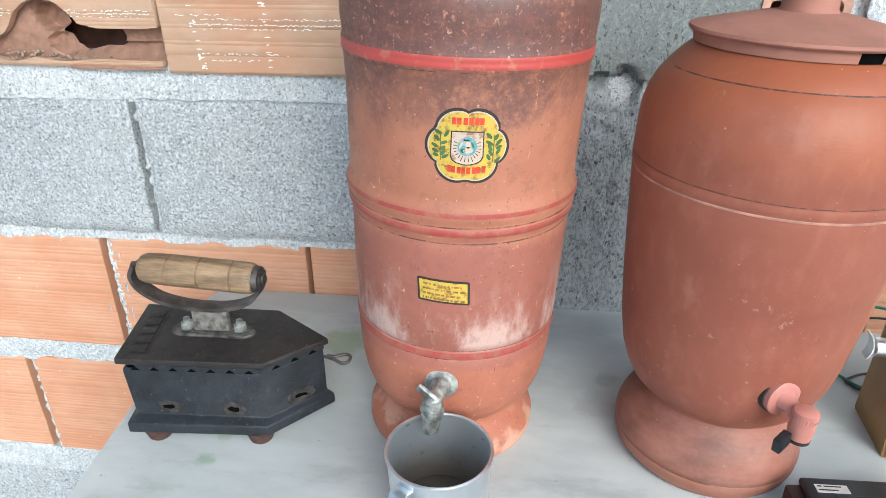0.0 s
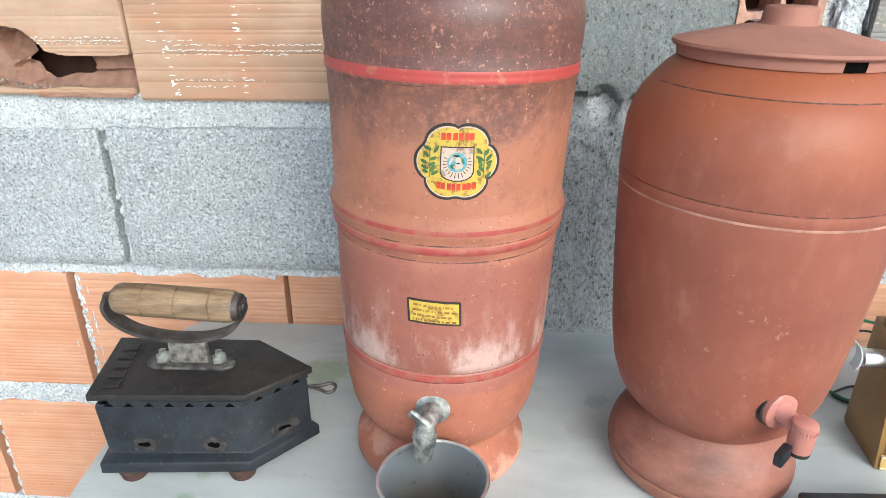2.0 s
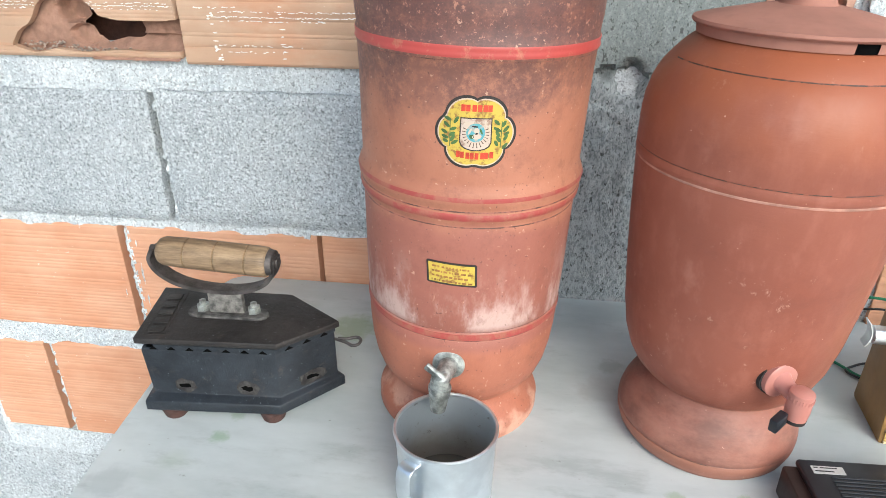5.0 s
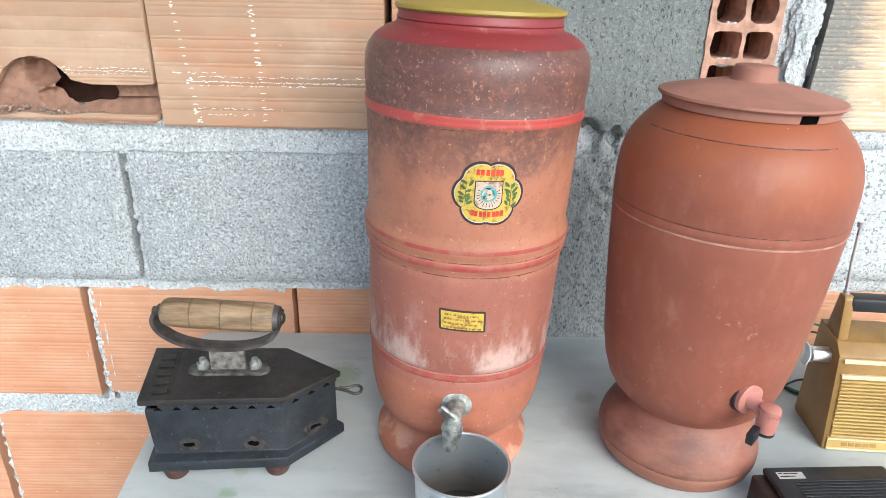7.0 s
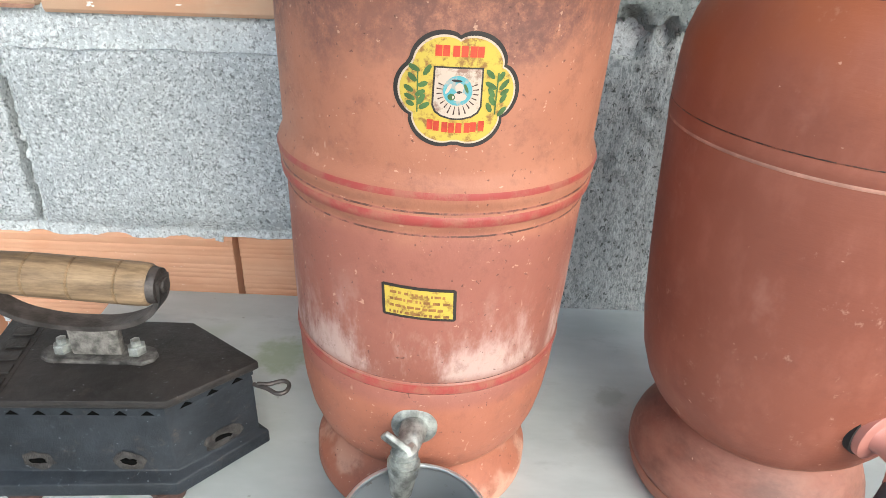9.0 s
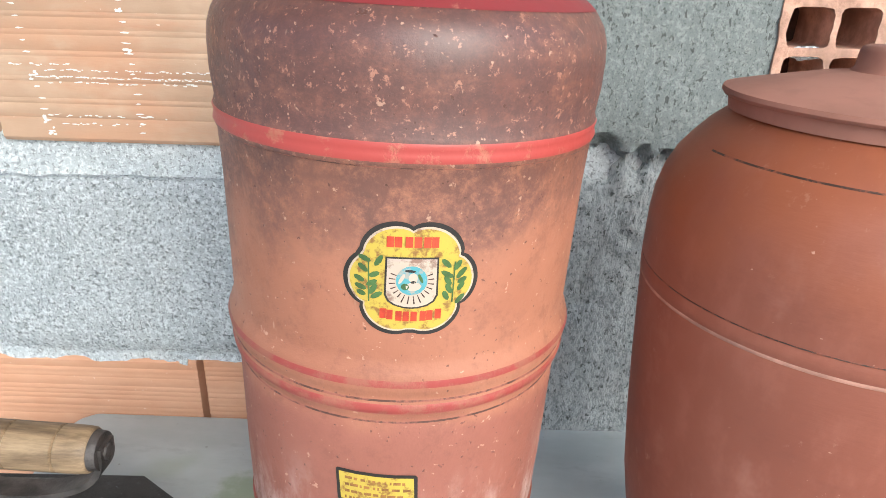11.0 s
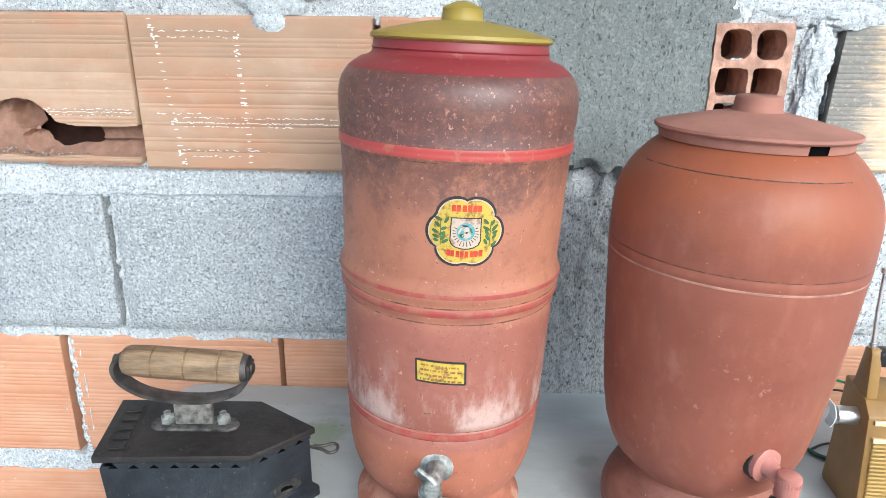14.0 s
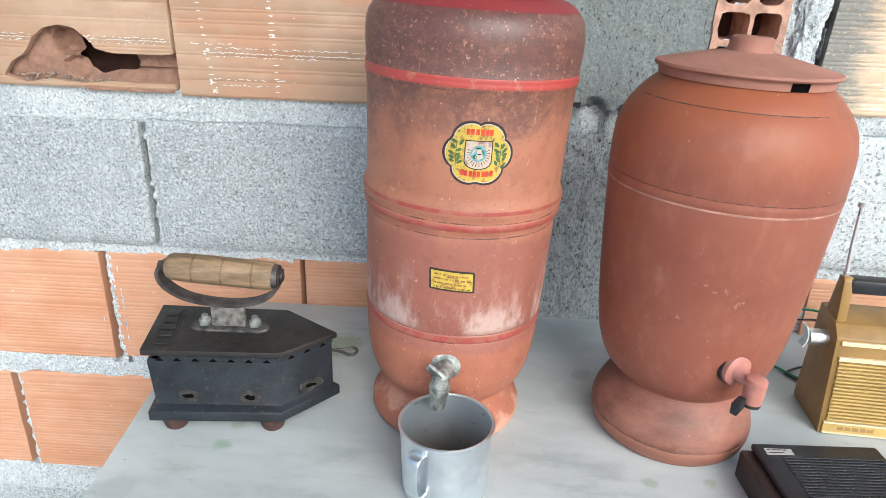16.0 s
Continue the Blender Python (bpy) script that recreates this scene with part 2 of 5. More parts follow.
def column_cement():
    """Trowelled cement above, bare board-marked concrete with pores below."""
    n = Nodes("column_cement")
    low = n.band(n.maths("ADD", n.height(), n.maths("MULTIPLY", n.noise(12, 3), 0.06)), 0.365, 0.325)
    c = n.mix(n.band(n.noise(4, 5), 0.3, 0.7), (0.165, 0.187, 0.187), (0.222, 0.245, 0.243))
    c = n.mix(n.maths("MULTIPLY", n.band(n.noise(230, 4, 0.75, shift=3), 0.50, 0.58), 0.55), c, (0.32, 0.345, 0.335))
    c = n.mix(n.maths("MULTIPLY", n.band(n.noise(60, 5, 0.7, (1, 1, 0.15), 15), 0.52, 0.68), 0.35), c, (0.16, 0.175, 0.17))
    grain = n.noise(270, 5, 0.75, (1, 1, 0.55), 5)
    raw = n.mix(n.band(grain, 0.40, 0.56), (0.27, 0.293, 0.298), (0.46, 0.492, 0.50))
    raw = n.mix(n.maths("MULTIPLY", n.band(n.noise(38, 5, 0.6, (1, 1, 0.12), 8), 0.5, 0.66), 0.5), raw, (0.47, 0.50, 0.51))
    dark = n.band(n.noise(480, 4, 0.7, (1, 1, 0.75), 27), 0.435, 0.40)
    c = n.mix(n.maths("MULTIPLY", dark, 0.6), c, (0.09, 0.095, 0.09))
    c = n.mix(low, c, raw)
    pores = n.band(n.noise(230, 3, 0.65, (1, 1, 0.55), 9), 0.40, 0.36)
    c = n.mix(n.maths("MULTIPLY", pores, 0.8), c, (0.07, 0.075, 0.07))
    b = n.maths("ADD", n.maths("MULTIPLY", n.noise(200, 5, 0.7), 0.5), n.maths("MULTIPLY", n.maths("MULTIPLY", low, grain), 1.6))
    return n.done(c, 0.95, 0, b, 0.6, 0.003, 0.12)


def marble():
    n = Nodes("grey_marble")
    warp = n.noise(2.2, 6, 0.65, (1, 2.4, 1))
    c = n.mix(n.band(warp, 0.36, 0.66), (0.40, 0.435, 0.435), (0.545, 0.58, 0.58))
    c = n.mix(n.maths("MULTIPLY", n.band(n.noise(7, 6, 0.7, (1, 2.8, 1), 4), 0.54, 0.70), 0.4), c, (0.26, 0.28, 0.275))
    c = n.mix(n.maths("MULTIPLY", n.band(n.noise(4.5, 3, 0.5, shift=8), 0.66, 0.74), 0.35), c, (0.27, 0.34, 0.19))
    c = n.mix(n.maths("MULTIPLY", n.band(n.noise(85, 2, 0.5, shift=9), 0.72, 0.78), 0.6), c, (0.22, 0.23, 0.20))
    for x, y, size, much, tint in ((-0.238, 0.736, 0.040, 0.55, (0.20, 0.27, 0.10)), (-0.323, 0.508, 0.013, 0.6, (0.22, 0.33, 0.19)), (-0.318, 0.545, 0.012, 0.4, (0.22, 0.33, 0.19)), (0.141, 0.497, 0.011, 0.45, (0.22, 0.31, 0.15)),
                                   (0.205, 0.505, 0.009, 0.4, (0.22, 0.33, 0.14)), (0.080, 0.652, 0.034, 0.25, (0.22, 0.19, 0.17)), (0.095, 0.70, 0.02, 0.4, (0.24, 0.25, 0.23)), (-0.40, 0.43, 0.03, 0.3, (0.27, 0.29, 0.30))):
        c = n.mix(n.maths("MULTIPLY", n.blotch(x, y, size), much), c, tint)
    return n.done(c, n.maths("ADD", n.maths("MULTIPLY", n.noise(12, shift=3), 0.3), 0.28), 0, n.noise(60, 5), 0.05, 0.0006)


def black_iron(name="black_iron", low=(0.010, 0.0135, 0.018), high=(0.027, 0.033, 0.042), dusty=0.55):
    n = Nodes(name)
    c = n.mix(n.band(n.noise(25, 5, 0.7), 0.3, 0.75), low, high)
    c = n.mix(n.maths("MULTIPLY", n.band(n.noise(48, 6, 0.75, shift=4), 0.57, 0.72), dusty), c, (0.105, 0.075, 0.062))
    c = n.mix(n.maths("MULTIPLY", n.band(n.noise(90, 6, 0.8, shift=14), 0.60, 0.68), 0.5), c, (0.10, 0.11, 0.12))
    c = n.mix(n.maths("MULTIPLY", n.band(n.noise(340, 2, 0.5, shift=8), 0.71, 0.76), 0.4), c, (0.30, 0.32, 0.35))
    return n.done(c, n.maths("ADD", n.maths("MULTIPLY", n.noise(30, shift=2), 0.35), 0.36), 0.2, n.noise(110, 7, 0.75), 0.6, 0.002)


def mug_inside():
    """Aluminium: bright under the rim, browner and duller towards the bottom."""
    n = Nodes("browned_aluminium")
    low_tint = n.band(n.maths("ADD", n.height(), n.maths("MULTIPLY", n.maths("SUBTRACT", n.noise(35, 4, 0.6), 0.5), 0.03)), 0.060, 0.016)
    c = n.mix(low_tint, (0.62, 0.68, 0.72), (0.40, 0.355, 0.31))
    c = n.mix(n.maths("MULTIPLY", n.band(n.noise(120, 4, 0.7, shift=4), 0.62, 0.70), 0.6), c, (0.16, 0.13, 0.10))
    return n.done(c, n.maths("ADD", n.maths("MULTIPLY", low_tint, 0.2), 0.36), 0.85, n.noise(60, 4), 0.06, 0.0008)


def wood():
    n = Nodes("worn_wood")
    g = n.noise(85, 6, 0.75, (0.10, 1, 1))
    c = n.mix(n.band(g, 0.3, 0.7), (0.10, 0.063, 0.035), (0.35, 0.245, 0.145))
    c = n.mix(n.maths("MULTIPLY", n.band(n.noise(120, 4, 0.7, (0.1, 1, 1), 4), 0.52, 0.7), 0.6), c, (0.11, 0.065, 0.03))
    return n.done(c, 0.55, 0, g, 0.3, 0.001)


def flaked(name, paint, under, lo=0.56, hi=0.63, scale=60):
    """Paint that has flaked off in places."""
    n = Nodes(name)
    bare = n.band(n.noise(scale, 6, 0.7, shift=3), lo, hi)
    shade = n.mix(n.noise(14), tuple(v * 0.8 for v in paint), paint)
    return n.done(n.mix(bare, shade, under), n.maths("ADD", n.maths("MULTIPLY", bare, 0.2), 0.45), 0, n.maths("SUBTRACT", n.noise(150), bare), 0.25, 0.0008)


M = dict(
    clay_old=old_clay(), clay_red=red_clay(), brick=brick_clay(), brick_smeared=brick_clay("smeared_brick", True), brick_orange=brick_clay("orange_brick", orange=True), marble=marble(), iron=black_iron(), iron_lid=black_iron("brown_black_iron", (0.014, 0.0125, 0.012), (0.037, 0.032, 0.030), 0.3), wood=wood(), mug_inside=mug_inside(),
    block=stone("cement_block", (0.42, 0.46, 0.485), (0.515, 0.555, 0.58), (0.74, 0.78, 0.80), 230, 0.9, 0.78),
    mortar=stone("mortar", (0.53, 0.575, 0.60), (0.66, 0.70, 0.72), (0.80, 0.84, 0.86), 210, 0.8, 0.55),
    block_pale=stone("pale_block", (0.53, 0.57, 0.59), (0.62, 0.66, 0.68), (0.72, 0.75, 0.77), 150, 0.6, 0.75),
    plaster=column_cement(), rubble=plain("grey_clay_crumbs", (0.36, 0.29, 0.24), 0.95, 0, 0.45, 160, 0.3),
    # clay darkened to stand in for the shade deep in the hollows
    clay_shaded=plain("clay_inside_shaded", (0.080, 0.036, 0.026), 0.9, 0, 0.35, 30, 0.5),
    clay_broken=plain("broken_clay", (0.33, 0.19, 0.135), 0.9, 0, 0.16, 70, 0.4),
    red=flaked("red_paint", (0.45, 0.070, 0.060), (0.43, 0.15, 0.10), 0.54, 0.66),
    red_old=flaked("worn_red_paint", (0.36, 0.060, 0.052), (0.33, 0.115, 0.078), 0.42, 0.60, 45),
    maroon=flaked("maroon_paint", (0.26, 0.035, 0.04), (0.36, 0.12, 0.09), 0.6, 0.7),
    olive=flaked("olive_yellow_paint", (0.37, 0.275, 0.045), (0.40, 0.21, 0.08), 0.60, 0.70, 34),
    lid=plain("dusty_clay", (0.33, 0.150, 0.110), 0.75, 0, 0.16, 14, 0.1),
    aluminium=plain("aluminium", (0.76, 0.80, 0.83), 0.33, 0.97, 0.12, 22, 0.08),
    dull=plain("dull_metal", (0.40, 0.42, 0.40), 0.42, 0.8, 0.5, 110, 0.6),
    steel=plain("steel", (0.72, 0.73, 0.75), 0.3, 0.95, 0.15, 30, 0.05),
    strap=plain("handle_strap", (0.085, 0.075, 0.071), 0.5, 0.6, 0.4, 70, 0.3),
    worn=plain("worn_bracket", (0.11, 0.105, 0.10), 0.55, 0.5, 0.65, 90, 0.5),
    worn_light=plain("worn_post", (0.20, 0.19, 0.175), 0.6, 0.3, 0.6, 110, 0.6),
    rust=plain("rust", (0.062, 0.030, 0.024), 0.85, 0.1, 0.45, 60, 0.5),
    crust=plain("dark_crust", (0.042, 0.038, 0.036), 0.8, 0.1, 0.6, 120, 0.8),
    scratch=plain("pale_scratch", (0.42, 0.22, 0.165), 0.8, 0, 0.3, 60, 0.1),
    # near-black that stands in for the shade in holes and gaps
    pitch=plain("hole_shade_black", (0.003, 0.003, 0.003), 0.95, 0, 0.2, 60, 0.1, 0.05),
    line=flaked("dark_line", (0.085, 0.034, 0.026), (0.30, 0.105, 0.075), 0.44, 0.58, 90),
    line_red=flaked("scratched_line", (0.050, 0.028, 0.022), (0.27, 0.085, 0.048), 0.46, 0.58, 90),
    brick_dark=plain("fired_clay", (0.52, 0.31, 0.23), 0.9, 0, 0.3, 40, 0.6),
    pink=plain("pink_plastic", (0.44, 0.185, 0.15), 0.35, 0, 0.08, 20, 0.03),
    black=plain("black_plastic", (0.014, 0.016, 0.021), 0.38, 0, 0.25, 40, 0.05),
    rubber=plain("black_rubber", (0.02, 0.017, 0.016), 0.8, 0, 0.3, 60, 0.2),
    gold=plain("tan_plastic", (0.285, 0.165, 0.050), 0.4, 0, 0.15, 25, 0.06),
    gold_pale=plain("pale_gold_trim", (0.70, 0.58, 0.36), 0.3, 0.2, 0.1, 30, 0.03),
    gold_mid=plain("grille_plastic", (0.46, 0.31, 0.10), 0.4, 0, 0.12, 25, 0.05),
    brown=plain("brown_plastic", (0.030, 0.021, 0.019), 0.5, 0, 0.2, 30, 0.08),
    green=plain("green_wire", (0.02, 0.22, 0.10), 0.45, 0, 0.15, 30, 0.02),
    decal_brown=plain("decal_brown", (0.27, 0.12, 0.035), 0.6, 0, 0.4, 150, 0.05),
    ink=plain("decal_black", (0.022, 0.018, 0.016), 0.6, 0, 0.3, 90, 0.05),
    yellow=flaked("decal_yellow", (0.58, 0.43, 0.065), (0.26, 0.13, 0.035), 0.50, 0.64, 150),
    cream=flaked("decal_cream", (0.58, 0.47, 0.38), (0.27, 0.16, 0.12), 0.52, 0.66, 130),
    blue=flaked("decal_blue", (0.10, 0.36, 0.42), (0.34, 0.34, 0.31), 0.50, 0.60, 170),
    leaf=plain("decal_green", (0.055, 0.12, 0.035), 0.6, 0, 0.3, 90, 0.05),
    decal_red=plain("decal_red", (0.52, 0.05, 0.02), 0.6, 0, 0.3, 120, 0.05),
    paint=plain("white_lime", (0.76, 0.74, 0.70), 0.9, 0, 0.08, 90, 0.4),
    paper=plain("label_silver", (0.46, 0.45, 0.43), 0.5, 0, 0.2, 60, 0.05),
    floor=stone("ground_cement", (0.30, 0.30, 0.29), (0.42, 0.42, 0.41), (0.5, 0.5, 0.49), 90, 0.4),
    water=plain("tea_water", (0.060, 0.050, 0.042), 0.5, 0, 0.2, 10, 0.0),
)

# ---- building helpers ----


def part(name, bm, material, parent=None, label="", smooth=None, place=None):
    """Links a bmesh, drawn in plan units, as one mesh object in metres. smooth: the angle under which edges are rounded."""
    bmesh.ops.recalc_face_normals(bm, faces=bm.faces)
    bm.transform(Matrix.Scale(K, 4))
    me = bpy.data.meshes.new(name)
    bm.to_mesh(me)
    bm.free()
    me.materials.append(M[material])
    if smooth:
        me.polygons.foreach_set("use_smooth", [True] * len(me.polygons))
        me.set_sharp_from_angle(angle=radians(smooth))
    ob = new(name, me)
    ob.parent = parent
    if place is not None:
        ob.location = place
    return tagged(ob, label) if label else ob


def thing(name, x, y, h, label, category, turn=0.0, lean=0.0, group="", kind=""):
    ob = new(name)
    ob.empty_display_size = 0.02
    ob.matrix_world = Matrix.Translation(at(x, y, h)) @ pose(0, 0, 0, 0, lean, turn)
    return tagged(ob, label, category, group, kind)


def lathe(profile, steps=96, start=0.0, sweep=360.0, axis="Z"):
    """A turned shape from rows of (height, radius)."""
    bm = bmesh.new()
    whole = sweep >= 360
    rings = []
    for i in range(steps if whole else steps + 1):
        a = radians(start + sweep * i / steps)
        rings.append([bm.verts.new((r * math.cos(a), r * math.sin(a), h)) for h, r in profile])
    for i in range(steps):
        a, b = rings[i], rings[(i + 1) % len(rings)]
        for j in range(len(profile) - 1):
            bm.faces.new((a[j], b[j], b[j + 1], a[j + 1]))
    bmesh.ops.remove_doubles(bm, verts=bm.verts, dist=1e-6)
    return bm


def box(x0, x1, y0, y1, z0, z1, bevel=0.0, segments=2):
    bm = bmesh.new()
    bmesh.ops.create_cube(bm, size=1)
    for v in bm.verts:
        v.co = Vector(((x0 + x1) / 2 + v.co.x * (x1 - x0), (y0 + y1) / 2 + v.co.y * (y1 - y0), (z0 + z1) / 2 + v.co.z * (z1 - z0)))
    if bevel:
        bmesh.ops.bevel(bm, geom=bm.edges, offset=bevel, segments=segments, affect="EDGES", profile=0.5)
    return bm


def prism(outline, z0, z1, bevel=0.0, grow=0.0):
    """An upright block on an outline in x and y; grow widens its foot."""
    bm = bmesh.new()
    c = Vector((sum(p[0] for p in outline) / len(outline), sum(p[1] for p in outline) / len(outline)))
    low = [bm.verts.new((p[0] + (p[0] - c.x) * grow, p[1] + (p[1] - c.y) * grow, z0)) for p in outline]
    high = [bm.verts.new((p[0], p[1], z1)) for p in outline]
    bm.faces.new(low[::-1])
    bm.faces.new(high)
    n = len(outline)
    for i in range(n):
        bm.faces.new((low[i], low[(i + 1) % n], high[(i + 1) % n], high[i]))
    if bevel:
        bmesh.ops.bevel(bm, geom=bm.edges, offset=bevel, segments=2, affect="EDGES", profile=0.5)
    return bm


def tube(points, radius, sides=12, flat=1.0, bm=None):
    """A rod along points; flat < 1 squashes it across the first normal."""
    bm = bm or bmesh.new()
    pts = [Vector(p) for p in points]
    rings = []
    side = None
    for i, p in enumerate(pts):
        d = (pts[min(i + 1, len(pts) - 1)] - pts[max(i - 1, 0)]).normalized()
        if side is None:
            side = d.orthogonal().normalized()
        side = (side - d * side.dot(d)).normalized()
        up = d.cross(side)
        r = radius[i] if isinstance(radius, (list, tuple)) else radius
        rings.append([bm.verts.new(p + (side * math.cos(a) + up * math.sin(a) * flat) * r) for a in (2 * math.pi * k / sides for k in range(sides))])
    for a, b in zip(rings, rings[1:]):
        for k in range(sides):
            bm.faces.new((a[k], a[(k + 1) % sides], b[(k + 1) % sides], b[k]))
    bm.faces.new(rings[0][::-1])
    bm.faces.new(rings[-1])
    return bm


def smoothed(points, n=8):
    """A smooth run of points through the given ones."""
    p = [Vector(q) for q in points]
    p = [2 * p[0] - p[1]] + p + [2 * p[-1] - p[-2]]
    out = []
    for i in range(1, len(p) - 2):
        for k in range(n):
            t = k / n
            out.append(0.5 * ((2 * p[i]) + (p[i + 1] - p[i - 1]) * t + (2 * p[i - 1] - 5 * p[i] + 4 * p[i + 1] - p[i + 2]) * t * t + (3 * p[i] - p[i - 1] - 3 * p[i + 1] + p[i + 2]) * t ** 3))
    return out + [p[-2]]


def inside(x, z, poly):
    odd = False
    for i in range(len(poly)):
        (x1, z1), (x2, z2) = poly[i - 1], poly[i]
        if (z1 > z) != (z2 > z) and x < (x2 - x1) * (z - z1) / (z2 - z1) + x1:
            odd = not odd
    return odd


def relax(bm, times=4):
    """Rounds the stepped borders of a mesh cut out of a grid."""
    near = {}
    for e in bm.edges:
        if len(e.link_faces) == 1:
            a, b = e.verts
            near.setdefault(a, []).append(b)
            near.setdefault(b, []).append(a)
    ends = {v for v, n in near.items() if len(n) == 2}
    for _ in range(times):
        moved = {v: (v.co * 2 + near[v][0].co + near[v][1].co) / 4 for v in ends}
        for v, co in moved.items():
            v.co = co


def rough(x, y, z, scale, amount):
    return noise.fractal(Vector((x, y, z)) * scale, 1.0, 2.0, 4) * amount


# ---- the wall ----
wall = tagged(new("wall_north"), "unplastered wall of hollow clay bricks, cement blocks and mortar", "wall", kind="structure")
FACE = 0.915


def H(z):
    return z - TOP


def grooves(z0, z1, pitch, rng, share):
    """Heights of the face's cross-section: groups of shallow grooves with flat lands between them."""
    rows = [(z0, 0.0), (z0 + 0.004, 0.0)]
    z = z0 + 0.0075
    while z < z1 - 0.0075:
        for _ in range(rng.choice((2, 3, 4, 5))):
            if z > z1 - 0.0075:
                break
            if rng.random() < share:
                rows += [(z - 0.0022, 0.0), (z, rng.uniform(0.0006, 0.0012)), (z + 0.0019, 0.0)]
            z += pitch * rng.uniform(0.72, 0.92)
        z += rng.uniform(0.001, 0.009)
    return rows + [(z1 - 0.004, 0.0), (z1, 0.0)]


def brick(x0, x1, z0, z1, y, seed, name="brick", label="", slope=0.0, share=0.75, pitch=0.0070, cells=1, hole=None, skew=0.0, ragged=0.0, material="brick"):
    """A hollow brick lying in the wall: grooved face, worn edges, skewed ends."""
    rng = random.Random(seed)
    rows = grooves(z0, z1, pitch, rng, share)
    if hole:
        rows = sorted(rows + [(z0 + 0.0021 * k, 0.0) for k in range(2, 46) if all(abs(z0 + 0.0021 * k - r[0]) > 0.0008 for r in rows)])
    bm = bmesh.new()
    cols = []
    for i in range(cells + 1):
        f = i / cells
        col = []
        for k, (z, d) in enumerate(rows):
            edge = 0.003 if k in (0, len(rows) - 1) else 0.0
            end = 0.0025 if i in (0, cells) else 0.0
            lean = skew * (z - z0) / (z1 - z0)
            x = x0 + (x1 - x0) * f + lean
            if ragged and i in (0, cells):
                x += rough(x, z, seed, 60, ragged)
            col.append(bm.verts.new((x, y + d + edge + end + rough(x, z, seed, 25, 0.0008), H(z) + slope * (x - x0))))
        cols.append(col)
    for a, b in zip(cols, cols[1:]):
        for k in range(len(rows) - 1):
            v = (a[k], b[k], b[k + 1], a[k + 1])
            c = sum((q.co for q in v), Vector()) / 4
            if hole and inside(c.x, c.z + TOP, hole):
                continue
            bm.faces.new(v)
    if hole:
        relax(bm)
    edges = [e for e in bm.edges if len(e.link_faces) == 1]
    out = bmesh.ops.extrude_edge_only(bm, edges=edges)
    deep = 0.011 if hole else 0.09
    for v in out["geom"]:
        if isinstance(v, bmesh.types.BMVert):
            v.co.y += deep
    for v in [v for v in bm.verts if not v.link_faces]:
        bm.verts.remove(v)
    return part(name, bm, material, wall, label, smooth=35, place=(0, 0, TOP))


def block(x0, x1, z0, z1, y, seed, slope=0.0, material="block"):
    """A cement block with a pitted face and chipped edges."""
    bm = bmesh.new()
    nx, nz = max(4, int((x1 - x0) / 0.012)), max(4, int((z1 - z0) / 0.012))
    cols = []
    for i in range(nx + 1):
        col = []
        for k in range(nz + 1):
            x, z = x0 + (x1 - x0) * i / nx, z0 + (z1 - z0) * k / nz
            rim = i in (0, nx) or k in (0, nz)
            d = rough(x, z, seed, 30, 0.0022) + (0.006 + rough(x, z, seed + 4, 70, 0.006) if rim else 0)
            col.append(bm.verts.new((x + (rough(z, x, seed, 40, 0.004) if rim else 0), y + d, H(z) + slope * (x - x0) + (rough(x, z, seed + 9, 45, 0.004) if rim else 0))))
        cols.append(col)
    for a, b in zip(cols, cols[1:]):
        for k in range(nz):
            bm.faces.new((a[k], b[k], b[k + 1], a[k + 1]))
    out = bmesh.ops.extrude_edge_only(bm, edges=[e for e in bm.edges if len(e.link_faces) == 1])
    for v in out["geom"]:
        if isinstance(v, bmesh.types.BMVert):
            v.co.y += 0.12
    return part("cement_block", bm, material, wall, "", smooth=40, place=(0, 0, TOP))


def sheet(name, x0, x1, z0, z1, step, depth, material, label=""):
    """A rough upright sheet; depth(x, z) gives its y, or None for a gap."""
    bm = bmesh.new()
    nx, nz = int((x1 - x0) / step), int((z1 - z0) / step)
    grid = {}
    for i in range(nx + 1):
        for k in range(nz + 1):
            x, z = x0 + (x1 - x0) * i / nx, z0 + (z1 - z0) * k / nz
            y = depth(x, z)
            if y is not None:
                grid[i, k] = bm.verts.new((x, y, H(z)))
    for i in range(nx):
        for k in range(nz):
            v = [grid.get(q) for q in ((i, k), (i + 1, k), (i + 1, k + 1), (i, k + 1))]
            if all(v):
                bm.faces.new(v)
    for v in [v for v in bm.verts if not v.link_faces]:
        bm.verts.remove(v)
    relax(bm)
    return part(name, bm, material, wall, label, smooth=50, place=(0, 0, TOP))


# upright joints that stand open: x, and from which height to which
OPEN_JOINTS = [(-0.520, 1.104, 1.290, 0.005), (-0.187, 1.104, 1.288, 0.005), (-0.589, 0.845, 1.045, -0.004), (-0.690, 0.61, 0.822, 0.007), (-0.348, 0.60, 0.83, 0.005),
               (-0.368, 1.347, 1.55, 0.006), (0.385, 1.12, 1.26, 0.008), (-0.90, 0.36, 0.57, 0.008)]


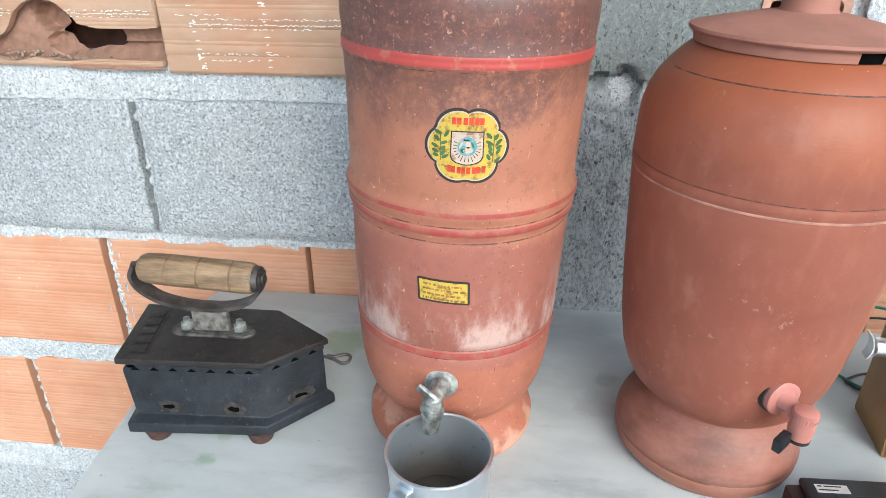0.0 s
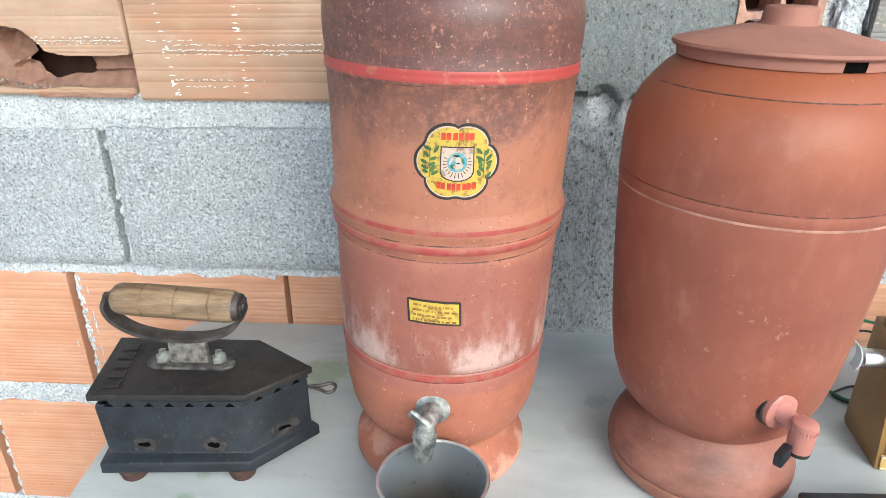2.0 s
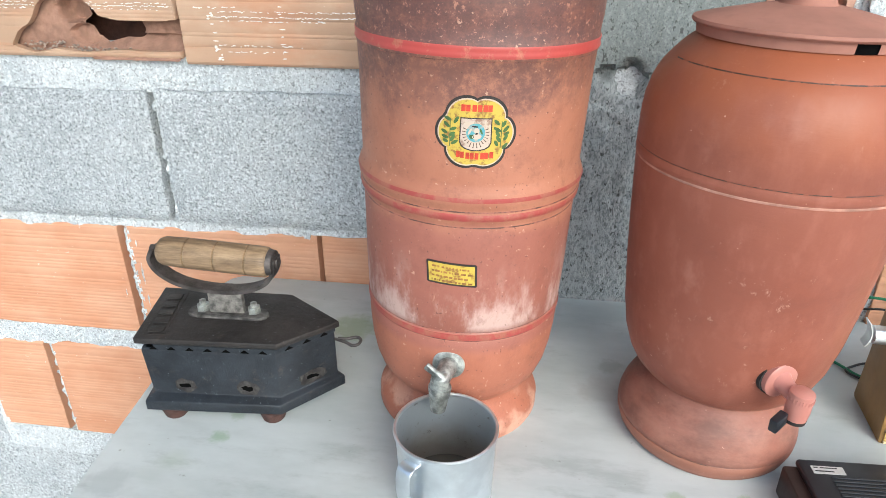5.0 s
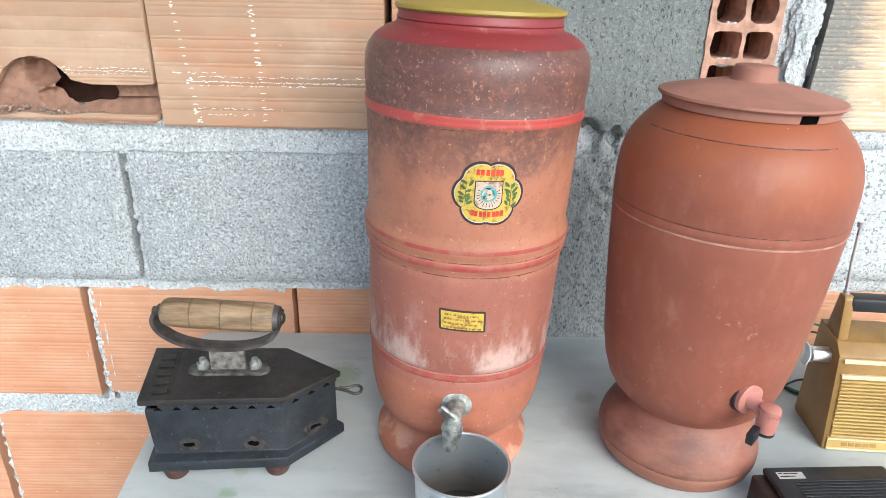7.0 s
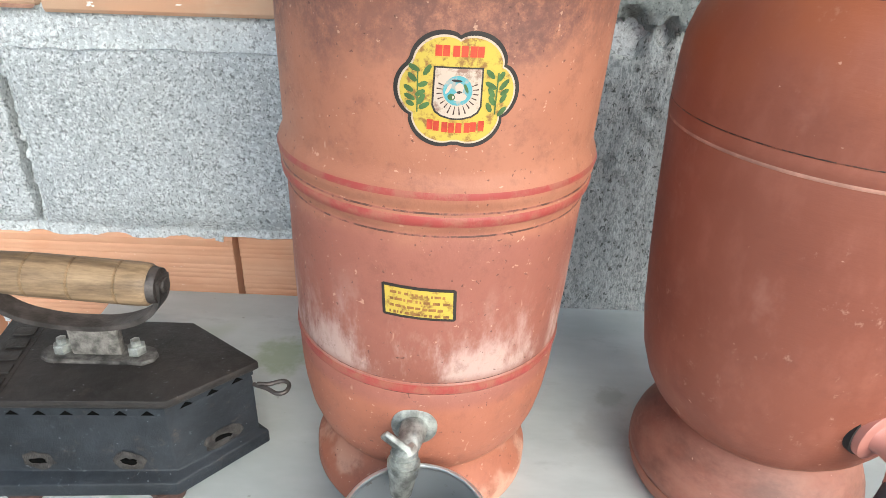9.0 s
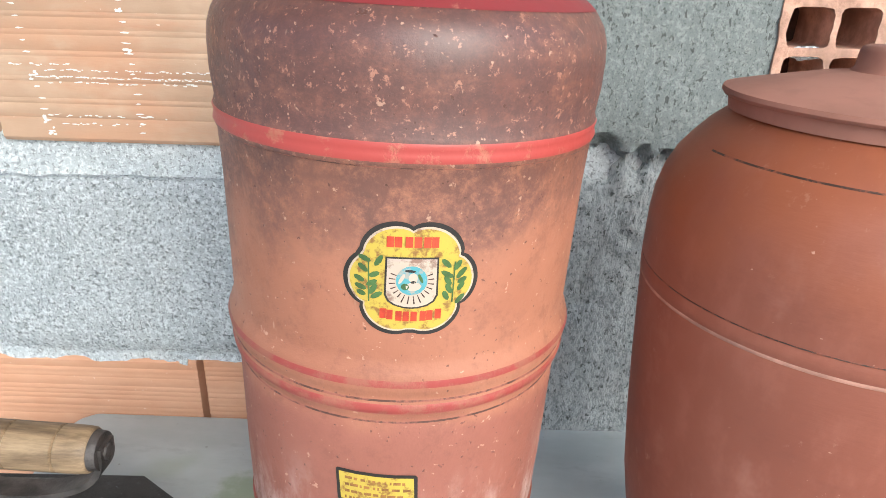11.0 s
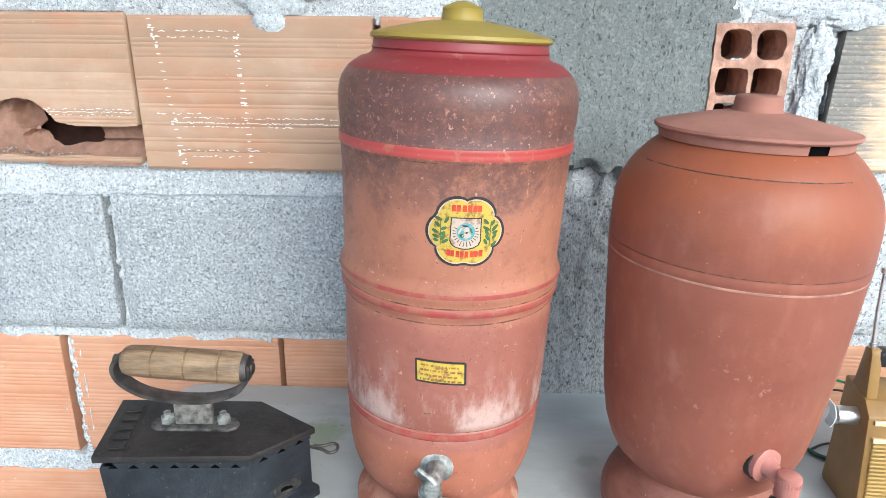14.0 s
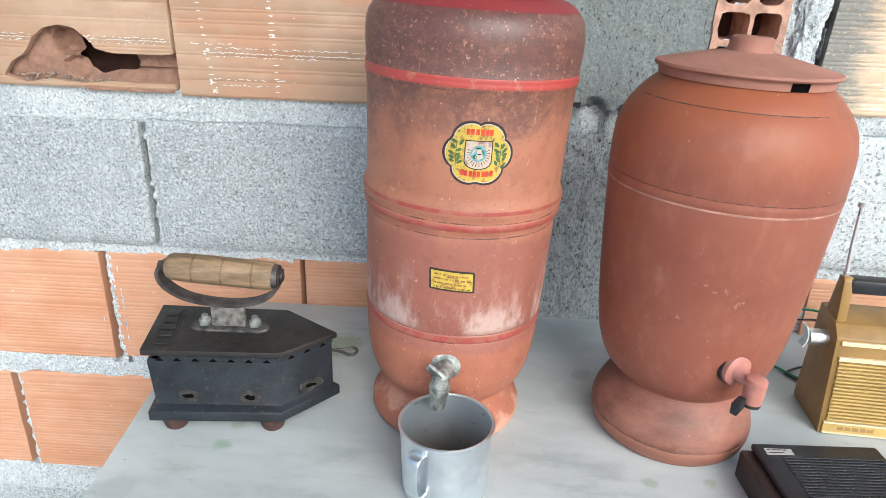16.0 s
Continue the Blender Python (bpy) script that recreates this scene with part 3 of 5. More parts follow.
# fronts of the bricks and blocks, behind which the mortar lies deeper
FACES = [(-0.842, -0.524, 1.100, 1.303), (-0.514, -0.191, 1.094, 1.300), (-0.183, -0.02, 1.094, 1.3), (-1.05, -0.848, 1.1, 1.305), (0.402, 0.72, 1.106, 1.293), (-0.692, -0.374, 1.336, 1.545), (-1.02, -0.70, 1.336, 1.545),
         (-0.362, -0.04, 1.337, 1.545), (0.262, 0.58, 1.33, 1.53), (0.587, 0.9, 1.33, 1.53), (-0.98, -0.592, 0.842, 1.05), (-0.576, -0.185, 0.846, 1.055), (0.375, 0.765, 0.87, 1.078), (-1.05, -0.708, 0.612, 0.82), (-0.676, -0.352, 0.621, 0.826),
         (-0.343, -0.03, 0.628, 0.832), (0.472, 0.640, 0.642, 0.848), (0.646, 0.92, 0.642, 0.848), (-1.05, -0.915, 0.36, 0.572), (-0.882, -0.555, 0.36, 0.578), (-0.035, 0.250, 1.05, 1.62), (-0.03, 0.405, 0.50, 1.10)]


def mortar_depth(x, z):
    y = FACE + 0.003 + rough(x, z, 1, 26, 0.006) + rough(x, z, 5, 90, 0.003)
    if any(a + 0.006 < x < b - 0.006 and c + 0.005 < z < d - 0.005 for a, b, c, d in FACES):
        y += 0.014
    if (-0.80 < x < -0.528 and 1.104 < z < 1.20) or (0.246 < x < 0.348 and 1.10 < z < 1.300):
        return FACE + 0.09
    for jx, a, b, w in OPEN_JOINTS:
        if a < z < b and abs(x - jx) < w + 0.009 + rough(z, jx, 2, 40, 0.004):
            y += 0.075
    return y


sheet("mortar", -1.06, 0.95, 0.30, 1.62, 0.0075, mortar_depth, "mortar", "rough light grey mortar in the joints")
HOLE = [(-0.79, 1.115), (-0.775, 1.135), (-0.752, 1.148), (-0.735, 1.172), (-0.715, 1.186), (-0.69, 1.191), (-0.668, 1.186), (-0.652, 1.172), (-0.640, 1.158), (-0.615, 1.153), (-0.56, 1.152), (-0.50, 1.155), (-0.50, 1.112),
        (-0.56, 1.110), (-0.62, 1.112), (-0.67, 1.107), (-0.72, 1.112), (-0.755, 1.105)]
DARK = [(-0.685, 1.176), (-0.668, 1.174), (-0.652, 1.158), (-0.635, 1.151), (-0.595, 1.151), (-0.588, 1.137), (-0.60, 1.126), (-0.625, 1.126), (-0.648, 1.120), (-0.665, 1.128), (-0.676, 1.145)]

# course under the lintel line, with the broken brick
brick(-0.842, -0.5235, 1.100, 1.303, FACE - 0.007, 3, label="orange hollow brick with a hole broken through its shell", cells=190, hole=HOLE, share=0.8)


def shell_depth(x, z):
    """The broken web inside the brick: a smooth lump, a deeper recess, and a ledge that slopes up to the back."""
    if inside(x, z, DARK):
        return None
    y = FACE + 0.011 + rough(x, z, 7, 16, 0.006) + rough(x, z, 3, 90, 0.0012)
    recess = math.hypot((x + 0.690) / 0.032, (z - 1.166) / 0.020) + rough(x, z, 2, 70, 0.25)
    y += 0.024 * max(0, min(1, (1 - recess) * 5))
    lower = math.hypot((x + 0.672) / 0.034, (z - 1.130) / 0.016) + rough(x, z, 4, 70, 0.25)
    y += 0.013 * max(0, min(1, (1 - lower) * 5))
    if x > -0.664 and z < 1.132:
        y = FACE + 0.001 + (z - 1.106) * 1.3 + rough(x, z, 8, 60, 0.003)
    elif x > -0.60:
        y += 0.010
    return y


sheet("broken_shell", -0.80, -0.525, 1.098, 1.20, 0.0016, shell_depth, "clay_broken", "broken inner wall of the brick")
# back plate of the hollow, its colour carrying the shade
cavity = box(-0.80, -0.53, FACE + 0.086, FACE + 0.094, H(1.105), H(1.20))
part("cavity", cavity, "clay_shaded", wall, "back of the broken brick's hollow, clay darkened for shade", place=(0, 0, TOP))


def crumbs():
    """Grains of mortar and clay lying on the ledge of the broken brick."""
    rng = random.Random(12)
    bm = bmesh.new()
    for _ in range(110):
        x = rng.triangular(-0.785, -0.60, -0.745)
        r = rng.uniform(0.0009, 0.0026)
        m = Matrix.Translation((x, FACE - 0.001 + rng.uniform(0, 0.008), H(1.1075 + rng.uniform(0, 0.012) * (1 if x < -0.69 else 0.5)))) @ Matrix.Diagonal((r * rng.uniform(0.7, 1.4), r, r * rng.uniform(0.6, 1.1), 1)) @ pose(0, 0, 0, rng.uniform(0, 90), rng.uniform(0, 90), 0)
        bmesh.ops.create_icosphere(bm, subdivisions=1, radius=1, matrix=m)
    return bm


part("rubble", crumbs(), "rubble", wall, "crumbs of mortar and clay in the broken brick", place=(0, 0, TOP))
brick(-0.5165, -0.191, 1.094, 1.300, FACE - 0.010, 5, label="pale hollow brick with white dashed marks", skew=-0.003, share=0.7)
brick(-0.183, -0.02, 1.094, 1.300, FACE - 0.004, 6, share=0.6)
brick(-1.05, -0.848, 1.100, 1.305, FACE - 0.005, 7)
brick(0.402, 0.72, 1.106, 1.293, FACE - 0.006, 8, label="weathered hollow brick, grey with cement at one end", share=0.9, skew=0.01, material="brick_smeared")
brick(0.726, 0.95, 1.106, 1.293, FACE - 0.006, 9)
# course above
brick(-0.692, -0.374, 1.336, 1.545, FACE - 0.008, 11)
brick(-1.02, -0.70, 1.336, 1.545, FACE - 0.008, 12)
brick(-0.362, -0.040, 1.337, 1.545, FACE - 0.008, 13)
brick(0.262, 0.58, 1.330, 1.53, FACE - 0.006, 14)
brick(0.587, 0.90, 1.330, 1.53, FACE - 0.006, 15)
# cement blocks
block(-0.980, -0.592, 0.842, 1.050, FACE - 0.010, 21, 0.006)
block(-0.576, -0.185, 0.846, 1.055, FACE - 0.014, 22, 0.008)
block(-0.178, -0.02, 0.846, 1.055, FACE - 0.008, 23)
block(0.375, 0.765, 0.870, 1.078, FACE - 0.010, 24, 0.008, "block_pale")
block(0.772, 0.94, 0.870, 1.078, FACE - 0.008, 25)
# orange courses behind and under the slab
for k, (a, b) in enumerate(((-1.05, -0.699), (-0.683, -0.352), (-0.344, -0.03))):
    brick(a, b, 0.612 + 0.022 * (a + 1.0), 0.820 + 0.006 * k, FACE - 0.002 + 0.002 * k, 31 + k, share=0.98, pitch=0.0078, slope=0.012, material="brick_orange")
for k, (a, b) in enumerate(((0.472, 0.640), (0.646, 0.92))):
    brick(a, b, 0.642, 0.848, FACE - 0.004, 36 + k, share=0.98, pitch=0.0078, material="brick_orange")
for k, (a, b) in enumerate(((-1.05, -0.910), (-0.892, -0.555), (-0.545, -0.22), (-0.21, 0.1), (0.11, 0.43), (0.44, 0.76))):
    brick(a, b, 0.360, 0.580 + 0.03 * (a + 0.7) * (a < -0.5), FACE - 0.002, 41 + k, share=0.98, pitch=0.0078, slope=0.02 if a < -0.5 else 0.0, material="brick_orange")


def column_depth(x, z):
    left = -0.045 + rough(z, 3, 1, 9, 0.03) if z > 1.29 else -0.03
    right = (0.268 if z < 1.30 else 0.285) + rough(z, 5, 2, 14, 0.014)
    if 1.10 < z < 1.295:
        right = 0.2515 + rough(z, 5, 2, 40, 0.004)
    if z < 1.10:
        right = 0.42 + rough(z, 5, 2, 14, 0.02)
    if x < left or x > right:
        return None
    skin = 1.098 + rough(x, 8, 3, 18, 0.03)
    y = FACE - 0.006 + rough(x, z, 2, 10, 0.003) + rough(x, z, 9, 70, 0.0012)
    if z < skin:
        y += 0.014 + rough(x, z, 4, 60, 0.005) * (1.0 if x < 0.13 + 0.2 * (z - 0.9) and z > 0.92 else 0.35)
        y += 0.0015 * 0.4 * math.sin(x * 260 + 3 * rough(x, z, 6, 8, 1))
    pit = math.hypot((x - 0.100) / 0.020, (z - 1.088) / 0.030) + rough(x, z, 6, 60, 0.4)
    if pit < 1:
        y += 0.034 * (1 - pit * pit)
    pit = math.hypot((x - 0.138) / 0.010, (z - 1.09) / 0.02)
    if pit < 1:
        y += 0.02 * (1 - pit * pit)
    return y


sheet("column", -0.08, 0.45, 0.55, 1.62, 0.005, column_depth, "plaster", "grey concrete column with a broken cement skin")


def hollow_end():
    """The open end of a hollow brick set in the wall: webs round two columns of holes."""
    xs, zs = (0.2475, 0.2555, 0.2945, 0.3005, 0.3365, 0.3455), (1.105, 1.110, 1.146, 1.153, 1.196, 1.204, 1.240, 1.250, 1.288, 1.296)
    bm = bmesh.new()
    cell = 0.0011
    nx, nz = int((xs[-1] - xs[0]) / cell), int((zs[-1] - zs[0]) / cell)

    def hole(x, z):
        for a, b in ((xs[1], xs[2]), (xs[3], xs[4])):
            for c, d in ((zs[1], zs[2]), (zs[3], zs[4]), (zs[5], zs[6]), (zs[7], zs[8])):
                top = d > 1.28
                cx, cz, hx, hz = (a + b) / 2, (c + d) / 2, (b - a) / 2, (d - c) / 2
                u, v = abs(x - cx) / hx, abs(z - cz) / hz
                p = 3.0 if top else 7.0
                if u ** p + v ** p < 1 + rough(x, z, 3, 120, 0.12):
                    return True
        return False

    verts = {}
    for i in range(nx + 1):
        for k in range(nz + 1):
            x, z = xs[0] + cell * i, zs[0] + cell * k
            verts[i, k] = bm.verts.new((x - 0.0 + rough(z, x, 2, 60, 0.002), FACE - 0.008 + rough(x, z, 2, 80, 0.0010), H(z)))
    for i in range(nx):
        for k in range(nz):
            if not hole(xs[0] + cell * (i + 0.5), zs[0] + cell * (k + 0.5)):
                bm.faces.new([verts[q] for q in ((i, k), (i + 1, k), (i + 1, k + 1), (i, k + 1))])
    for v in [v for v in bm.verts if not v.link_faces]:
        bm.verts.remove(v)
    relax(bm)
    out = bmesh.ops.extrude_edge_only(bm, edges=[e for e in bm.edges if len(e.link_faces) == 1])
    for v in out["geom"]:
        if isinstance(v, bmesh.types.BMVert):
            v.co.y += 0.075
    return bm


part("hollow_brick", hollow_end(), "brick_dark", wall, "end of a hollow brick with open square holes", place=(0, 0, TOP))
# shade at the bottom of the holes, put into the clay's colour
part("cavity", box(0.248, 0.356, FACE + 0.066, FACE + 0.072, H(1.10), H(1.30)), "clay_shaded", wall, "clay at the bottom of the holes, darkened for shade", place=(0, 0, TOP))


def clot(x, z, w, h, seed, y=FACE - 0.010):
    """A lump of mortar squeezed out over the bricks."""
    bm = bmesh.new()
    bmesh.ops.create_icosphere(bm, subdivisions=4, radius=1)
    for v in bm.verts:
        d = 1 + rough(v.co.x, v.co.y, v.co.z + seed, 2.2, 0.35) + rough(v.co.x, v.co.y, v.co.z + seed, 7, 0.22)
        v.co = Vector((x + v.co.x * w * d, y + 0.006 + v.co.y * 0.0065 * d, H(z) + v.co.z * h * d))
    part("mortar_lump", bm, "mortar", wall, "", smooth=60, place=(0, 0, TOP))


def smear(name, cx, cz, w, h, y, seed, material, label, holes=0.15):
    """A thin ragged film of cement left on the brick faces."""
    def depth(x, z):
        d = math.hypot((x - cx) / w, (z - cz) / h) + rough(x, z, seed, 28, 0.45) + rough(x, z, seed + 3, 110, holes)
        return None if d > 1.5 else y + max(-0.0018, (d - 1) * 0.006) + rough(x, z, seed, 120, 0.0010)
    sheet(name, cx - w * 1.9, cx + w * 1.9, cz - h * 1.9, cz + h * 1.9, 0.0020, depth, material, label)


smear("mortar_smear", -0.322, 1.315, 0.030, 0.013, FACE - 0.0095, 1, "mortar", "mortar smeared over brick edges")
smear("mortar_smear", -0.268, 1.335, 0.040, 0.010, FACE - 0.0075, 2, "mortar", "mortar smeared over brick edges")
smear("mortar_smear", -0.330, 1.294, 0.016, 0.011, FACE - 0.0098, 8, "mortar", "mortar smeared over brick edges")
smear("mortar_smear", 0.325, 1.314, 0.060, 0.017, FACE - 0.0055, 14, "mortar", "mortar smeared over brick edges")
smear("mortar_smear", 0.379, 1.245, 0.013, 0.05, FACE - 0.003, 15, "mortar", "mortar smeared over brick edges")
smear("mortar_smear", 0.374, 1.16, 0.012, 0.05, FACE - 0.002, 16, "mortar", "mortar smeared over brick edges")
clot(0.380, 1.255, 0.018, 0.040, 3)
clot(0.372, 1.19, 0.011, 0.045, 4)
clot(0.370, 1.145, 0.011, 0.03, 5)
clot(0.405, 1.305, 0.045, 0.016, 6)
clot(0.33, 1.312, 0.035, 0.012, 7)


for k, (jx, a, b, w) in enumerate(OPEN_JOINTS):
    if k in (0, 1, 4):
        continue
    sheet("joint_mortar", jx - 0.010, jx + 0.012, a - 0.004, b + 0.004, 0.0018,
          lambda x, z: None if x < jx + 0.001 + rough(z, k, 3, 55, 0.007) else FACE + 0.003 + rough(x, z, k, 90, 0.006), "mortar", "")
clot(0.281, 1.247, 0.016, 0.005, 9, FACE - 0.006)
clot(0.279, 1.199, 0.018, 0.006, 10, FACE - 0.006)


def lime_marks():
    """White dashes and scuffed lines across the face of one brick."""
    rng = random.Random(9)
    bm = bmesh.new()

    def fleck(x, z, w, h):
        pts = []
        n = 7
        for i in range(n):
            a = 2 * math.pi * i / n
            r = rng.uniform(0.6, 1.25)
            pts.append(bm.verts.new((x + math.cos(a) * w * r, FACE - 0.0112 + rng.uniform(-0.0002, 0.0001), H(z) + math.sin(a) * h * r)))
        bm.faces.new(pts)

    for (xa, za), (xb, zb) in (((-0.489, 1.295), (-0.462, 1.106)), ((-0.374, 1.272), (-0.366, 1.106))):
        n = 17
        for i in range(n + 1):
            f = i / n
            x, z = xa + (xb - xa) * f ** 0.8, za + (zb - za) * f
            fat = rng.random() < 0.3
            fleck(x + rng.uniform(-0.001, 0.001), z, rng.uniform(0.003, 0.005), 0.0009)
            if fat:
                for _ in range(4):
                    fleck(x + rng.uniform(-0.004, 0.004), z + rng.uniform(-0.004, 0.004), 0.0022, 0.0014)
    for z, xa, xb, share in ((1.280, -0.480, -0.372, 0.7), (1.272, -0.485, -0.372, 0.5), (1.172, -0.49, -0.42, 0.6), (1.167, -0.466, -0.195, 0.75), (1.160, -0.465, -0.195, 0.9), (1.155, -0.46, -0.30, 0.5), (1.122, -0.47, -0.34, 0.35), (1.114, -0.45, -0.36, 0.5)):
        x = xa
        while x < xb:
            if rng.random() < share:
                fleck(x, z + rng.uniform(-0.001, 0.001), rng.uniform(0.0012, 0.0034), rng.uniform(0.0005, 0.0010))
            x += 0.0034
    return bm


part("lime_mark", lime_marks(), "paint", wall, "white lime dashes on a brick", place=(0, 0, TOP))


def lime_line():
    rng = random.Random(19)
    bm = bmesh.new()
    for z, share in ((1.176, 0.6), (1.172, 0.9), (1.168, 0.4)):
        x = -0.83
        while x < -0.53:
            if rng.random() < share and not inside(x, z, HOLE) and not -0.735 < x < -0.655:
                w, h = rng.uniform(0.0012, 0.0032), rng.uniform(0.0005, 0.001)
                zz = z + rng.uniform(-0.001, 0.001)
                bm.faces.new([bm.verts.new((x + math.cos(a) * w * rng.uniform(0.6, 1.3), FACE - 0.0085, H(zz) + math.sin(a) * h * rng.uniform(0.6, 1.3))) for a in (0, 1.05, 2.1, 3.14, 4.2, 5.2)])
            x += 0.0034
    return bm


part("lime_mark", lime_line(), "paint", wall, "white lime line on the broken brick", place=(0, 0, TOP))

# plain wall that closes the rest, with its thickness
part("backing", box(-4.0, 4.0, FACE + 0.10, FACE + 0.25, -TOP / K, 2.2), "mortar", wall, "", place=(0, 0, TOP))
part("backing", box(-4.0, -1.06, FACE + 0.012, FACE + 0.10, -TOP / K, 2.2), "block", wall, "", place=(0, 0, TOP))
part("backing", box(0.95, 4.0, FACE + 0.012, FACE + 0.10, -TOP / K, 2.2), "block", wall, "", place=(0, 0, TOP))
part("backing", box(-1.06, 0.95, FACE + 0.012, FACE + 0.10, H(1.62), 2.2), "block", wall, "", place=(0, 0, TOP))
part("backing", box(-1.06, 0.95, FACE + 0.012, FACE + 0.10, -TOP / K, H(0.30)), "block", wall, "", place=(0, 0, TOP))

# unseen roof, added to keep high sky light off the upper wall
tagged(part("ceiling", box(-3.0, 1.15, -0.95, FACE + 0.010, 1.95, 2.07, 0.004), "floor", None, "unseen cement ceiling, added to shade the upper wall", place=(0, 0, TOP)), "unseen cement ceiling, added to shade the upper wall", "ceiling", kind="structure")
ground = part("ground", box(-40, 40, -40, 40, -0.2, 0.0), "floor", None, "worn grey cement ground")
tagged(ground, "worn grey cement ground", "ground", kind="structure")

# ---- the slab ----
slab = thing("marble_table", 0, 0, 0, "grey marble slab table standing against the brick wall", "table")


def slab_mesh():
    outline = [(-0.507, 0.885), (-0.500, 0.904), (-0.485, 0.916), (0.95, 0.940), (0.95, 0.14), (-0.420, 0.14), (-0.430, 0.15)]
    return prism([(x, y) for x, y in outline], -0.025, 0.0, 0.003)


part("slab", slab_mesh(), "marble", slab)
for x in (-0.30, 0.80):
    part("support", box(x - 0.05, x + 0.05, 0.22, 0.84, -TOP / K, -0.025, 0.004), "block", slab)

# ---- the tall filter ----
LEAN = 1.8
tall = thing("water_filter", -0.090, 0.666, 0, "tall sooty terracotta water filter with faded red rings", "water filter", lean=LEAN + 0.34, group="clay water filters")
TALL = [(0.0000, 0.089), (0.0030, 0.0925), (0.0080, 0.0948), (0.0200, 0.0946), (0.0242, 0.0928), (0.0262, 0.0895), (0.0340, 0.0845), (0.0420, 0.08), (0.0480, 0.0775), (0.0525, 0.0795), (0.0600, 0.0868), (0.0700, 0.0935), (0.0850, 0.0988), (0.1050, 0.1026),
        (0.1250, 0.1046), (0.1478, 0.1058), (0.1493, 0.1047), (0.1508, 0.1061), (0.1545, 0.1067), (0.1580, 0.1063), (0.1595, 0.105), (0.1612, 0.1061), (0.2000, 0.1077), (0.2500, 0.1087), (0.2730, 0.1093), (0.2755, 0.1084), (0.2790, 0.1091),
        (0.2840, 0.1121), (0.2890, 0.1129), (0.2920, 0.1117), (0.2945, 0.1119), (0.2980, 0.1141), (0.3040, 0.1147), (0.3100, 0.1131), (0.3150, 0.1107), (0.3190, 0.1105), (0.3600, 0.1115), (0.4000, 0.1125), (0.4245, 0.1139), (0.4255, 0.1148), (0.4285, 0.1156), (0.4310, 0.1149),
        (0.4335, 0.1149), (0.4360, 0.1156), (0.4390, 0.1149), (0.4400, 0.1142), (0.4550, 0.116), (0.4700, 0.1163), (0.4800, 0.1155), (0.4880, 0.113), (0.4950, 0.1085), (0.5000, 0.103), (0.5030, 0.0975), (0.5060, 0.092)]


def radius_at(profile, h):
    for (h0, r0), (h1, r1) in zip(profile, profile[1:]):
        if h0 <= h <= h1 and h1 > h0:
            return r0 + (r1 - r0) * (h - h0) / (h1 - h0)
    return profile[-1][1]


def ring(profile, h0, h1, lift=0.0004):
    """A painted ring that follows the body between two heights."""
    rows = [(h0, radius_at(profile, h0) - 0.0004)] + [(h, r + lift) for h, r in profile if h0 < h < h1] + [(h1, radius_at(profile, h1) - 0.0004)]
    return lathe(rows, 128)


part("body", lathe(TALL + [(0.506, 0.08), (0.45, 0.10), (0.06, 0.07), (0.05, 0.0)], 128), "clay_old", tall, smooth=50)
part("ring", ring(TALL, 0.4262, 0.4378), "red", tall, "bright red painted ring", smooth=50)
part("ring", ring(TALL, 0.3000, 0.3085), "red_old", tall, "worn red painted ring", smooth=50)
part("ring", ring(TALL, 0.2815, 0.2910), "red_old", tall, "worn red painted ring", smooth=50)
part("ring", ring(TALL, 0.1506, 0.1582), "red_old", tall, "worn red painted ring", smooth=50)
for a, b in ((0.1486, 0.1501), (0.1588, 0.1602), (0.2738, 0.2766), (0.2905, 0.2935), (0.4240, 0.4254)):
    part("ring", ring(TALL, a, b, 0.0003), "line", tall, "dark broken line round the body", smooth=50)
part("neck", lathe([(0.4965, 0.1074), (0.5, 0.1036), (0.5035, 0.0985), (0.5060, 0.0945), (0.5075, 0.0885), (0.5100, 0.0852), (0.5130, 0.0838), (0.5145, 0.0850), (0.5165, 0.0838), (0.524, 0.0832), (0.524, 0.076), (0.49, 0.076)], 128), "maroon", tall, "maroon painted neck", smooth=50)
lid = part("lid", lathe([(0.5215, 0.0), (0.5215, 0.079), (0.5225, 0.0850), (0.5245, 0.0868), (0.5275, 0.0862), (0.5300, 0.0790), (0.5335, 0.065), (0.5365, 0.05), (0.5390, 0.036), (0.5405, 0.026), (0.541, 0.0)], 128), "olive", tall, "olive yellow painted clay lid", smooth=50)
part("knob", lathe([(0.5395, 0.0), (0.5395, 0.0215), (0.5425, 0.0195), (0.5490, 0.0190), (0.5515, 0.0195), (0.5535, 0.0165), (0.5575, 0.0075), (0.5585, 0.0)], 64), "olive", lid, smooth=60)


def wrapped(outline, profile, az, h, lift, size=1.0):
    """A flat outline (across, up) laid round a turned body at azimuth az and height h."""
    r0 = radius_at(profile, h)
    bm2 = bmesh.new()
    vs = [bm2.verts.new((u * size, v * size, 0)) for u, v in outline]
    bm2.faces.new(vs)
    bmesh.ops.triangulate(bm2, faces=bm2.faces)
    bmesh.ops.subdivide_edges(bm2, edges=[e for e in bm2.edges if e.calc_length() > 0.008], cuts=3, use_grid_fill=True)
    bmesh.ops.triangulate(bm2, faces=bm2.faces)
    for v in bm2.verts:
        a = radians(az) + v.co.x / r0
        r = radius_at(profile, h + v.co.y) + lift
        v.co = Vector((r * math.cos(a), r * math.sin(a), h + v.co.y))
    return bm2


